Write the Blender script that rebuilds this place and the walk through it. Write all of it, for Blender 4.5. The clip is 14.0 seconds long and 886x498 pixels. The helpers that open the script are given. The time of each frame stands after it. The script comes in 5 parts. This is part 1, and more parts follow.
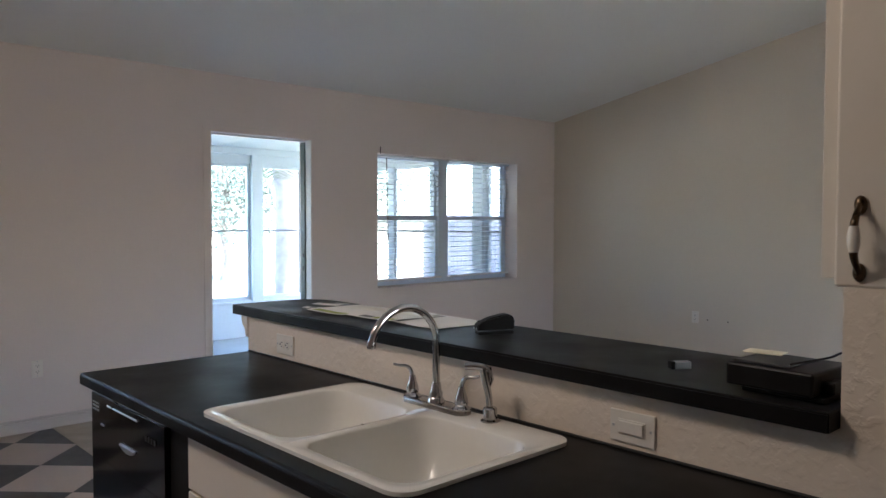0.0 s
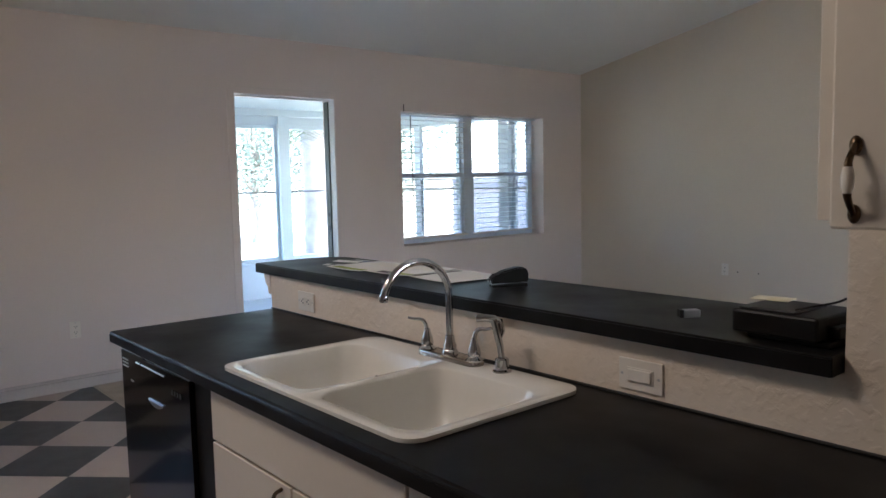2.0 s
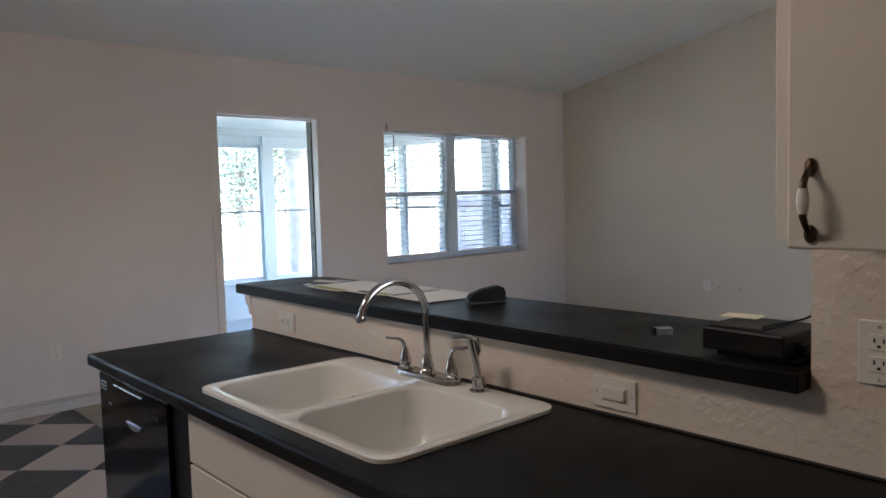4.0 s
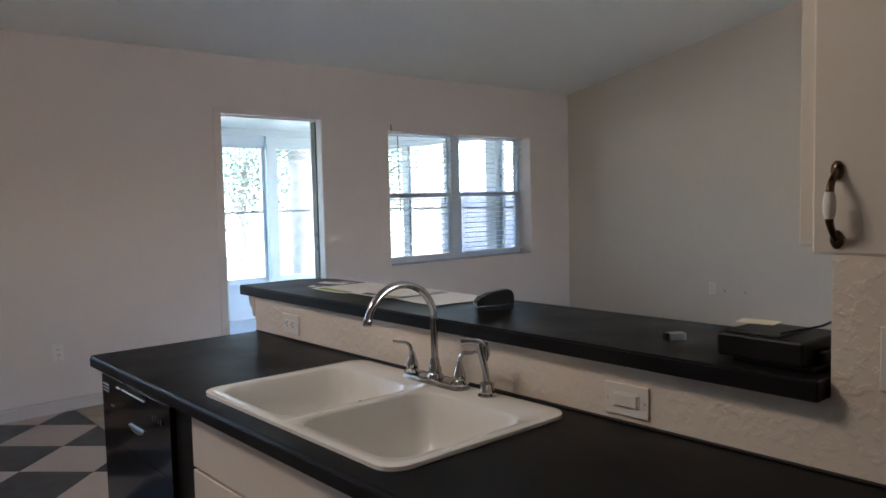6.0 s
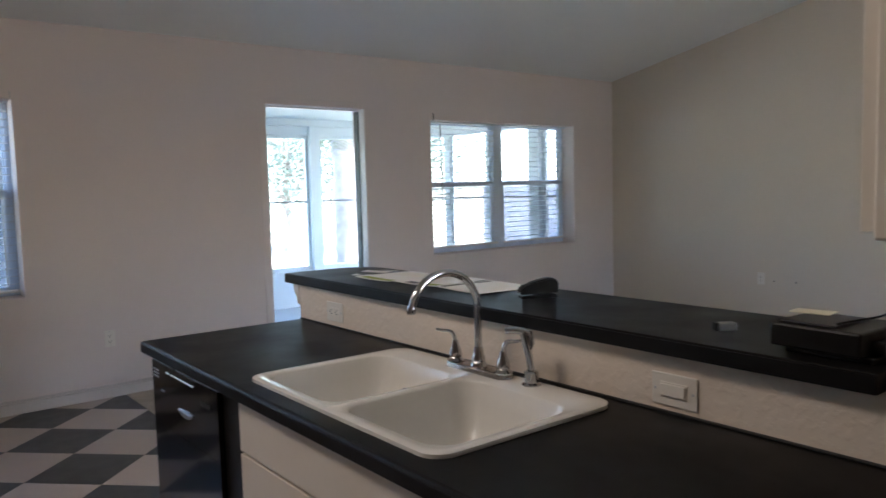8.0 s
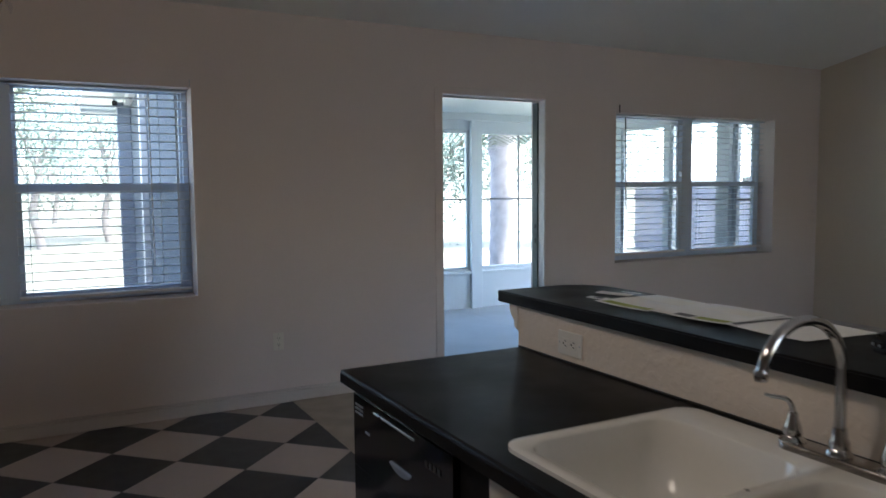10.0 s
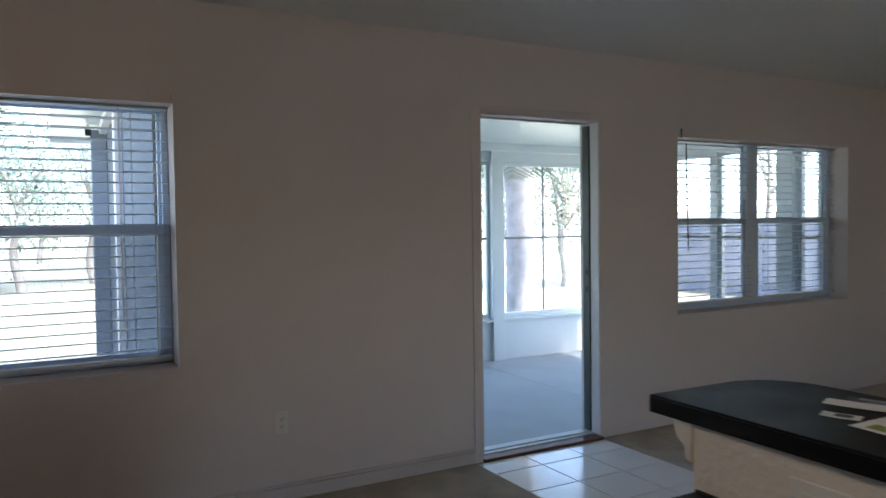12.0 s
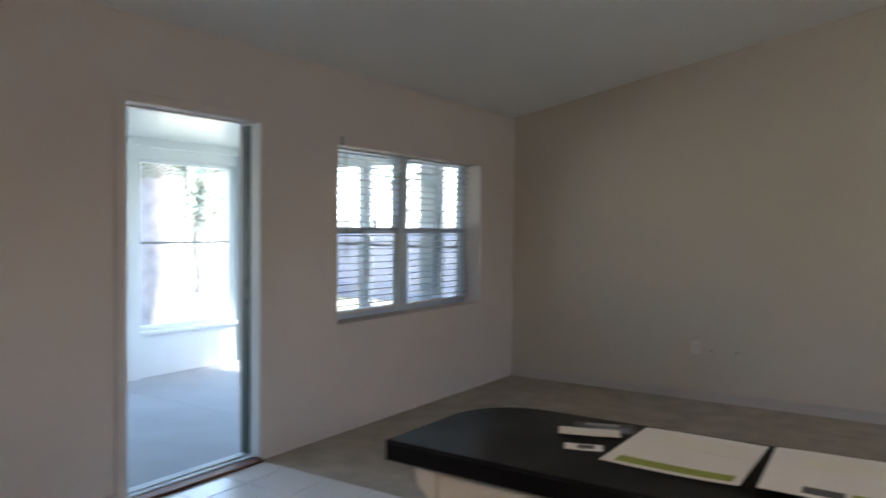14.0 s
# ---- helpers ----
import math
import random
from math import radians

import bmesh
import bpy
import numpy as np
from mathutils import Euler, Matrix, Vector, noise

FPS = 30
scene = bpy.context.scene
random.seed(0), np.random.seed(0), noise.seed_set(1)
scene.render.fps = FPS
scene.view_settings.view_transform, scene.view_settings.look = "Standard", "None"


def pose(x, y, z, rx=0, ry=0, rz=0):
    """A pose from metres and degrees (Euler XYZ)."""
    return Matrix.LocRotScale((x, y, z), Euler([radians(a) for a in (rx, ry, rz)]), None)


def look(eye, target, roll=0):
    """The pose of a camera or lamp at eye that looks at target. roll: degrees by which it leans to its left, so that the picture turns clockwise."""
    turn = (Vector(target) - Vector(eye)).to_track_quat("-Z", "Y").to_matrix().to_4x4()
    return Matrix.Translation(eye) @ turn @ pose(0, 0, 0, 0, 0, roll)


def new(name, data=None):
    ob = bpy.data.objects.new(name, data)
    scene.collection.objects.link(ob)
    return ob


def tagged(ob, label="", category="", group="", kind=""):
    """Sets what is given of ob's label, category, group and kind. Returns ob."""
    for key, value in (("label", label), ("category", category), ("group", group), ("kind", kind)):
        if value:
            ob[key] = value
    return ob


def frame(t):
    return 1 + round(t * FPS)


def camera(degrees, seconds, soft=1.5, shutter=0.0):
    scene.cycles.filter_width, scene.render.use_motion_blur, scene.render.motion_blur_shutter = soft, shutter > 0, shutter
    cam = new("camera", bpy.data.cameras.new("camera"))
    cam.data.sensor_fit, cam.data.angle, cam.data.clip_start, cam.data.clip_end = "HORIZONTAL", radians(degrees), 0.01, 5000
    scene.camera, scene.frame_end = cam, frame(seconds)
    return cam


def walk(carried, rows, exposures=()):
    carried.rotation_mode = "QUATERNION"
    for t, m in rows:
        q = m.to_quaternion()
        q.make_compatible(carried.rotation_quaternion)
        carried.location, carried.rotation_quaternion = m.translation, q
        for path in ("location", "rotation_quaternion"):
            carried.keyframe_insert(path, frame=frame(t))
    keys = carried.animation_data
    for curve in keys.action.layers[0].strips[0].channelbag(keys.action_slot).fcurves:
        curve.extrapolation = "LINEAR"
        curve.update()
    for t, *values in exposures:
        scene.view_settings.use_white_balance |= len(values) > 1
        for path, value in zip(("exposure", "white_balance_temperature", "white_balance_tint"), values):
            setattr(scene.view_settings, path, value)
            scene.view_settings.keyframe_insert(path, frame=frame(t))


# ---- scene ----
cam = camera(61.7, 14.0, shutter=0.5)
PATH = [
    (0, (-1.495, -5.48, 1.416), (-0.13, -4.02, 1.341), 0.1),
    (0.5, (-1.49, -5.518, 1.419), (-0.147, -4.037, 1.343), 0.1),
    (1, (-1.476, -5.524, 1.416), (-0.183, -4.004, 1.287), 0.2),
    (1.5, (-1.474, -5.526, 1.417), (-0.188, -4.004, 1.249), -0.4),
    (2, (-1.462, -5.531, 1.404), (-0.167, -4.018, 1.218), -1.2),
    (2.5, (-1.446, -5.534, 1.406), (-0.139, -4.03, 1.231), -1.8),
    (3, (-1.451, -5.564, 1.408), (-0.142, -4.06, 1.247), -1.7),
    (5.5, (-1.448, -5.539, 1.416), (-0.105, -4.062, 1.293), -1.6),
    (6, (-1.442, -5.527, 1.414), (-0.121, -4.031, 1.277), -1.3),
    (6.5, (-1.455, -5.529, 1.404), (-0.148, -4.024, 1.235), -1.5),
    (7, (-1.465, -5.534, 1.406), (-0.184, -4.009, 1.222), -1.4),
    (7.5, (-1.452, -5.53, 1.411), (-0.173, -4.0, 1.257), -1.4),
    (8, (-1.44, -5.516, 1.409), (-0.207, -3.949, 1.247), -1.5),
    (8.5, (-1.421, -5.473, 1.401), (-0.405, -3.758, 1.237), -0.8),
    (9, (-1.447, -5.344, 1.394), (-0.62, -3.536, 1.177), -0.8),
    (9.2, (-1.47, -5.247, 1.403), (-0.613, -3.453, 1.19), -0.6),
    (11.3, (-1.311, -4.184, 1.438), (-0.218, -2.511, 1.34), -1.1),
    (11.5, (-1.299, -4.092, 1.433), (-0.121, -2.48, 1.309), -0.5),
    (12, (-1.212, -3.821, 1.452), (-0.251, -2.068, 1.386), -0.8),
    (12.5, (-1.223, -3.623, 1.446), (-0.235, -1.888, 1.332), -0.8),
    (13, (-1.274, -3.487, 1.455), (0.131, -2.067, 1.36), -0.3),
    (13.5, (-1.235, -3.444, 1.477), (0.271, -2.132, 1.378), 0.4),
    (14, (-1.159, -3.47, 1.483), (0.513, -2.374, 1.423), 0.6),
]
walk(cam, [(t, look(eye, target, roll)) for t, eye, target, roll in PATH], [(0, 4.25, 5750, 12), (7.6, 4.25, 5750, 12), (8.5, 4.15, 5700, 11), (9.0, 3.65, 5700, 10), (11.5, 3.33, 5900, 10), (12.0, 3.33, 5900, 10), (12.5, 3.28, 5900, 10), (13.0, 3.8, 6150, 11), (13.5, 3.78, 6100, 11), (14.0, 3.85, 6100, 11)])

# ---- world, sun, exposure ----
world = bpy.data.worlds.new("sky_world")
scene.world = world
world.use_nodes = True
wn = world.node_tree
sky = wn.nodes.new("ShaderNodeTexSky")
sky.sky_type = "NISHITA"
sky.sun_disc = False
sky.sun_elevation, sky.sun_rotation = radians(52), radians(155)
sky.air_density, sky.dust_density = 1.0, 2.0
wn.links.new(sky.outputs[0], wn.nodes["Background"].inputs[0])
wn.nodes["Background"].inputs[1].default_value = 0.15
sun_data = bpy.data.lights.new("sun", "SUN")
sun_data.energy, sun_data.angle, sun_data.color = 3.4, radians(12), (1.0, 0.96, 0.90)
sun = new("sun", sun_data)
# hazy sun from behind the house, so that the roof shades the rooms
sun.rotation_euler = Vector((-math.sin(radians(155)) * math.cos(radians(52)), -math.cos(radians(155)) * math.cos(radians(52)), -math.sin(radians(52)))).to_track_quat("-Z", "Y").to_euler()


# ---- materials ----
def material(name, color, rough=0.6, metal=0.0, vary=0.06, scale=3.0, grain=60.0, bump=0.0, bump_scale=80.0, spec=0.5, per_object=0.0, coat=0.0):
    m = bpy.data.materials.new(name)
    m.use_nodes = True
    nt = m.node_tree
    N, L = nt.nodes, nt.links
    bsdf = N["Principled BSDF"]
    tc = N.new("ShaderNodeTexCoord")
    big = N.new("ShaderNodeTexNoise")
    big.inputs["Scale"].default_value, big.inputs["Detail"].default_value = scale, 4
    fine = N.new("ShaderNodeTexNoise")
    fine.inputs["Scale"].default_value, fine.inputs["Detail"].default_value = grain, 3
    L.new(tc.outputs["Object"], big.inputs["Vector"])
    L.new(tc.outputs["Object"], fine.inputs["Vector"])
    add = N.new("ShaderNodeMath")
    add.operation = "MULTIPLY_ADD"
    L.new(fine.outputs["Fac"], add.inputs[0])
    add.inputs[1].default_value = 0.5
    L.new(big.outputs["Fac"], add.inputs[2])
    last = add
    if per_object:
        info = N.new("ShaderNodeObjectInfo")
        more = N.new("ShaderNodeMath")
        more.operation = "MULTIPLY_ADD"
        L.new(info.outputs["Random"], more.inputs[0])
        more.inputs[1].default_value = per_object
        L.new(add.outputs[0], more.inputs[2])
        last = more
    ramp = N.new("ShaderNodeMapRange")
    ramp.inputs["From Min"].default_value, ramp.inputs["From Max"].default_value = 0.45, 1.05 + per_object
    ramp.inputs["To Min"].default_value, ramp.inputs["To Max"].default_value = 1 - vary, 1 + vary
    L.new(last.outputs[0], ramp.inputs["Value"])
    mul = N.new("ShaderNodeVectorMath")
    mul.operation = "SCALE"
    mul.inputs[0].default_value = color
    L.new(ramp.outputs[0], mul.inputs["Scale"])
    L.new(mul.outputs[0], bsdf.inputs["Base Color"])
    rr = N.new("ShaderNodeMapRange")
    rr.inputs["From Min"].default_value, rr.inputs["From Max"].default_value = 0.3, 0.7
    rr.inputs["To Min"].default_value, rr.inputs["To Max"].default_value = max(0.02, rough * 0.85), min(1, rough * 1.15)
    L.new(big.outputs["Fac"], rr.inputs["Value"])
    L.new(rr.outputs[0], bsdf.inputs["Roughness"])
    bsdf.inputs["Metallic"].default_value = metal
    bsdf.inputs["Specular IOR Level"].default_value = spec
    bsdf.inputs["Coat Weight"].default_value = coat
    if bump:
        bt = N.new("ShaderNodeTexNoise")
        bt.inputs["Scale"].default_value, bt.inputs["Detail"].default_value = bump_scale, 4
        L.new(tc.outputs["Object"], bt.inputs["Vector"])
        bn = N.new("ShaderNodeBump")
        bn.inputs["Strength"].default_value, bn.inputs["Distance"].default_value = min(1, bump), 0.004
        L.new(bt.outputs["Fac"], bn.inputs["Height"])
        L.new(bn.outputs[0], bsdf.inputs["Normal"])
    return m


def plaster_material(name, color):
    """Trowelled plaster with raised patches and small pits."""
    m = material(name, color, 0.75, vary=0.05, scale=2.0)
    nt = m.node_tree
    N, L = nt.nodes, nt.links
    tc = N.new("ShaderNodeTexCoord")
    blotch = N.new("ShaderNodeTexNoise")
    blotch.inputs["Scale"].default_value, blotch.inputs["Detail"].default_value, blotch.inputs["Distortion"].default_value = 36, 5, 0.3
    L.new(tc.outputs["Object"], blotch.inputs["Vector"])
    step = N.new("ShaderNodeMapRange")
    step.interpolation_type = "SMOOTHSTEP"
    step.inputs["From Min"].default_value, step.inputs["From Max"].default_value = 0.45, 0.64
    L.new(blotch.outputs["Fac"], step.inputs["Value"])
    fine = N.new("ShaderNodeTexNoise")
    fine.inputs["Scale"].default_value, fine.inputs["Detail"].default_value = 55, 4
    L.new(tc.outputs["Object"], fine.inputs["Vector"])
    mix = N.new("ShaderNodeMath")
    mix.operation = "MULTIPLY_ADD"
    L.new(fine.outputs["Fac"], mix.inputs[0])
    mix.inputs[1].default_value = 0.35
    L.new(step.outputs[0], mix.inputs[2])
    bn = N.new("ShaderNodeBump")
    bn.inputs["Strength"].default_value, bn.inputs["Distance"].default_value = 0.36, 0.003
    L.new(mix.outputs[0], bn.inputs["Height"])
    L.new(bn.outputs[0], N["Principled BSDF"].inputs["Normal"])
    return m


def glass_material(name, tint=(1, 1, 1), gloss=1.0):
    m = bpy.data.materials.new(name)
    m.use_nodes = True
    nt = m.node_tree
    N, L = nt.nodes, nt.links
    N.remove(N["Principled BSDF"])
    tr = N.new("ShaderNodeBsdfTransparent")
    tr.inputs["Color"].default_value = (*tint, 1)
    gl = N.new("ShaderNodeBsdfGlossy")
    gl.inputs["Roughness"].default_value = 0.02
    lw = N.new("ShaderNodeLayerWeight")
    pw = N.new("ShaderNodeMath")
    pw.operation = "POWER"
    L.new(lw.outputs["Facing"], pw.inputs[0])
    pw.inputs[1].default_value = 5.0
    fr = N.new("ShaderNodeMath")
    fr.operation = "MULTIPLY_ADD"
    L.new(pw.outputs[0], fr.inputs[0])
    fr.inputs[1].default_value, fr.inputs[2].default_value = 0.9, 0.03
    mx = N.new("ShaderNodeMixShader")
    L.new(fr.outputs[0], mx.inputs[0])
    L.new(tr.outputs[0], mx.inputs[1])
    L.new(gl.outputs[0], mx.inputs[2])
    L.new(mx.outputs[0], N["Material Output"].inputs["Surface"])
    return m


def screen_material(name):
    m = bpy.data.materials.new(name)
    m.use_nodes = True
    nt = m.node_tree
    N, L = nt.nodes, nt.links
    bsdf = N["Principled BSDF"]
    bsdf.inputs["Base Color"].default_value = (0.2, 0.22, 0.25, 1)
    bsdf.inputs["Roughness"].default_value = 0.7
    tr = N.new("ShaderNodeBsdfTransparent")
    mx = N.new("ShaderNodeMixShader")
    mx.inputs[0].default_value = 0.30
    L.new(tr.outputs[0], mx.inputs[1])
    L.new(bsdf.outputs[0], mx.inputs[2])
    L.new(mx.outputs[0], N["Material Output"].inputs["Surface"])
    return m


def slat_material(name, color):
    """Off-white vinyl that lets a little daylight through."""
    m = bpy.data.materials.new(name)
    m.use_nodes = True
    nt = m.node_tree
    b = nt.nodes["Principled BSDF"]
    out = nt.nodes["Material Output"]
    b.inputs["Base Color"].default_value = (*color, 1)
    b.inputs["Roughness"].default_value = 0.45
    t = nt.nodes.new("ShaderNodeBsdfTranslucent")
    t.inputs["Color"].default_value = (*color, 1)
    mix = nt.nodes.new("ShaderNodeMixShader")
    mix.inputs[0].default_value = 0.06
    nt.links.new(b.outputs[0], mix.inputs[1])
    nt.links.new(t.outputs[0], mix.inputs[2])
    nt.links.new(mix.outputs[0], out.inputs[0])
    return m


def glow_material(name, color, strength):
    m = bpy.data.materials.new(name)
    m.use_nodes = True
    b = m.node_tree.nodes["Principled BSDF"]
    b.inputs["Base Color"].default_value = (0.9, 0.85, 0.75, 1)
    b.inputs["Emission Color"].default_value = (*color, 1)
    b.inputs["Emission Strength"].default_value = strength
    return m


M_WALL = material("wall_paint", (0.735, 0.66, 0.625), 0.7, vary=0.035, scale=0.9, bump=0.25, bump_scale=140)
# east wall copy of the paint, warmed and darkened to carry its light
M_WALL_E = material("wall_paint_warm_light", (0.68, 0.612, 0.515), 0.7, vary=0.035, scale=0.9, bump=0.25, bump_scale=140)
M_CEIL = material("ceiling_paint", (0.82, 0.83, 0.815), 0.85, vary=0.03, scale=0.8, bump=0.35, bump_scale=90)
M_PLASTER = plaster_material("trowelled_plaster", (0.78, 0.685, 0.58))
M_TRIM = material("trim_paint", (0.78, 0.76, 0.74), 0.4, vary=0.03)
M_BASE = material("baseboard_paint", (0.62, 0.575, 0.545), 0.45, vary=0.05)
# white vinyl; the blue tint is window glare put into the colour
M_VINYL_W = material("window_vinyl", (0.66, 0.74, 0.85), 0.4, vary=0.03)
M_CAB = material("cabinet_paint", (0.74, 0.68, 0.60), 0.42, vary=0.03, scale=1.5, bump=0.05)
M_COUNTER = material("black_laminate", (0.008, 0.0075, 0.008), 0.45, vary=0.25, scale=5, grain=160, bump=0.06, bump_scale=260, spec=0.15)
M_BLACK = material("black_enamel", (0.006, 0.006, 0.007), 0.09, vary=0.2, spec=0.32)
M_BLACKMATT = material("black_plastic", (0.009, 0.0085, 0.0085), 0.4, vary=0.2, bump=0.1, spec=0.2)
M_CHROME = material("chrome", (0.52, 0.52, 0.53), 0.07, 1.0, vary=0.03)
M_SILVER = material("brushed_silver", (0.55, 0.55, 0.56), 0.3, 1.0, vary=0.06)
M_NICKEL = material("dull_nickel", (0.36, 0.34, 0.33), 0.22, 1.0, vary=0.08)
M_BRONZE = material("antique_bronze", (0.12, 0.085, 0.055), 0.3, 1.0, vary=0.3, scale=60)
M_CERAMIC = material("white_ceramic", (0.82, 0.79, 0.74), 0.12, vary=0.03)
M_SINK = material("sink_enamel", (0.80, 0.79, 0.755), 0.22, vary=0.03, scale=4, coat=0.2)
M_PLATE = material("plate_plastic", (0.78, 0.74, 0.67), 0.35, vary=0.02)
M_DARK = material("dark_slot", (0.02, 0.02, 0.02), 0.6)
M_TILE_L = material("vinyl_light", (0.50, 0.43, 0.385), 0.42, vary=0.10, scale=7, grain=40, per_object=0.25, bump=0.05)
M_TILE_D = material("vinyl_dark", (0.030, 0.033, 0.038), 0.38, vary=0.25, scale=9, grain=50, per_object=0.3, bump=0.05)
M_SUB = material("tile_bed", (0.06, 0.055, 0.05), 0.9)
M_TILE_W = material("white_floor_tile", (0.84, 0.83, 0.81), 0.16, vary=0.02, scale=1.5, grain=30, per_object=0.05)
M_GROUT = material("grout", (0.38, 0.37, 0.36), 0.9)
M_CARPET = material("beige_carpet", (0.48, 0.425, 0.35), 0.95, vary=0.22, scale=5, grain=300, bump=0.9, bump_scale=420, spec=0.1)
M_CARPET_G = material("grey_carpet", (0.37, 0.40, 0.415), 0.95, vary=0.10, scale=2.2, grain=300, bump=0.8, bump_scale=400, spec=0.1)
M_SUNW = material("sunroom_paint", (0.60, 0.66, 0.68), 0.5, vary=0.03)
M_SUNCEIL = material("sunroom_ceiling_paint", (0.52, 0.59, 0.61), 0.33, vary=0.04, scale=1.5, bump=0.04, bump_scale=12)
M_SIDING = material("blue_grey_siding", (0.17, 0.185, 0.205), 0.9, vary=0.06, spec=0.05)
# siding colour raised to offset the shade on the board's south face
M_CORNER = material("siding_paint_shade_offset", (0.27, 0.29, 0.32), 0.8, vary=0.06, spec=0.1)
M_REDWOOD = material("red_brown_threshold", (0.14, 0.05, 0.03), 0.5, vary=0.25, scale=20)
M_GASKET = material("green_black_gasket", (0.07, 0.09, 0.08), 0.5, vary=0.3, scale=18)
M_PAPER = material("white_paper", (0.80, 0.78, 0.76), 0.6, vary=0.02)
M_INK = material("dark_print", (0.10, 0.10, 0.11), 0.6)
M_BLUEGREY = material("blue_grey_print", (0.16, 0.19, 0.26), 0.5, vary=0.1)
M_GREEN = material("olive_green_print", (0.28, 0.33, 0.05), 0.55, vary=0.05)
M_CREAM = material("cream_paper", (0.72, 0.64, 0.45), 0.7, vary=0.04)
M_GRASS = material("lawn_grass", (0.27, 0.265, 0.20), 0.95, vary=0.3, scale=0.4, grain=14, bump=0.8, bump_scale=60, spec=0.1)
M_PALMTRUNK = material("palm_trunk", (0.05, 0.049, 0.052), 0.9, vary=0.35, scale=9, bump=1.0, bump_scale=30, spec=0.1)
M_PALMPALE = material("ringed_palm_trunk", (0.27, 0.255, 0.265), 0.9, vary=0.3, scale=7, bump=1.0, bump_scale=24, spec=0.1)
M_BARK = material("oak_bark", (0.20, 0.185, 0.17), 0.95, vary=0.3, scale=6, bump=1.0, bump_scale=25, spec=0.1)
M_FROND = material("palm_frond", (0.13, 0.155, 0.105), 0.6, vary=0.3, scale=5, spec=0.3)
M_LEAF = material("oak_leaf", (0.085, 0.115, 0.095), 0.7, vary=0.35, scale=3, spec=0.2)
M_HOUSE = material("white_siding", (0.72, 0.72, 0.70), 0.7, vary=0.04)
M_FENCE = material("weathered_fence_board", (0.29, 0.30, 0.36), 0.9, vary=0.2, scale=4, per_object=0.3, bump=0.4, bump_scale=30, spec=0.1)
M_ROOF = material("pale_shingle", (0.60, 0.60, 0.60), 0.9, vary=0.15, scale=5)
M_BAR = material("grey_glazing_bar", (0.16, 0.17, 0.18), 0.5)
M_GLASS = glass_material("clear_glass")
M_SLAT = slat_material("blind_vinyl", (0.62, 0.66, 0.70))
M_HGLASS = glass_material("house_window_glass", (0.35, 0.38, 0.42))
M_SCREEN = screen_material("insect_screen")
M_CRYSTAL = glass_material("crystal", (0.95, 0.95, 0.97))
M_BULB = glow_material("warm_bulb", (1.0, 0.62, 0.30), 1.5)
M_DOME = glow_material("lit_dome", (1.0, 0.86, 0.70), 1.0)
M_GOLD = material("old_gold", (0.62, 0.42, 0.20), 0.25, 1.0, vary=0.15)
M_AMBER = material("amber_bead", (0.62, 0.36, 0.20), 0.12, 0.6, vary=0.2)


# ---- helpers ----
ROOT = {}


def thing(name, loc, label, category, group="", kind=""):
    e = new(name)
    e.location = loc
    e.empty_display_size = 0.1
    ROOT[e] = Vector(loc)
    return tagged(e, label, category, group, kind)


def mesh_of(name, bm, mat, smooth=None):
    me = bpy.data.meshes.new(name)
    bmesh.ops.recalc_face_normals(bm, faces=bm.faces[:])
    bm.to_mesh(me)
    bm.free()
    for one in mat if isinstance(mat, (list, tuple)) else [mat]:
        me.materials.append(one)
    if smooth is not None:
        for p in me.polygons:
            p.use_smooth = True
        me.set_sharp_from_angle(angle=radians(smooth))
    return me


def part(name, bm, mat, parent, label="", smooth=None):
    base = ROOT[parent]
    bmesh.ops.translate(bm, verts=bm.verts[:], vec=-base)
    ob = new(name, mesh_of(name, bm, mat, smooth))
    ob.parent = parent
    ROOT[ob] = base
    return tagged(ob, label)


def single(name, bm, mat, label, category, loc=None, group="", kind="", smooth=None):
    """A thing that is one mesh."""
    base = Vector(loc) if loc else Vector((0, 0, 0))
    bmesh.ops.translate(bm, verts=bm.verts[:], vec=-base)
    ob = new(name, mesh_of(name, bm, mat, smooth))
    ob.location = base
    ROOT[ob] = base
    return tagged(ob, label, category, group, kind)


def box(bm, x0, x1, y0, y1, z0, z1, bevel=0.0, seg=2, mi=0):
    r = bmesh.ops.create_cube(bm, size=1.0, matrix=Matrix.LocRotScale(((x0 + x1) / 2, (y0 + y1) / 2, (z0 + z1) / 2), None, (abs(x1 - x0), abs(y1 - y0), abs(z1 - z0))))
    vs = r["verts"]
    fs = {f for v in vs for f in v.link_faces}
    for f in fs:
        f.material_index = mi
    if bevel:
        es = list({e for v in vs for e in v.link_edges})
        bmesh.ops.bevel(bm, geom=es, offset=bevel, segments=seg, profile=0.5, affect="EDGES", clamp_overlap=True)
    return bm


def boxes(*rows, bevel=0.0):
    bm = bmesh.new()
    for r in rows:
        box(bm, *r, bevel=bevel)
    return bm


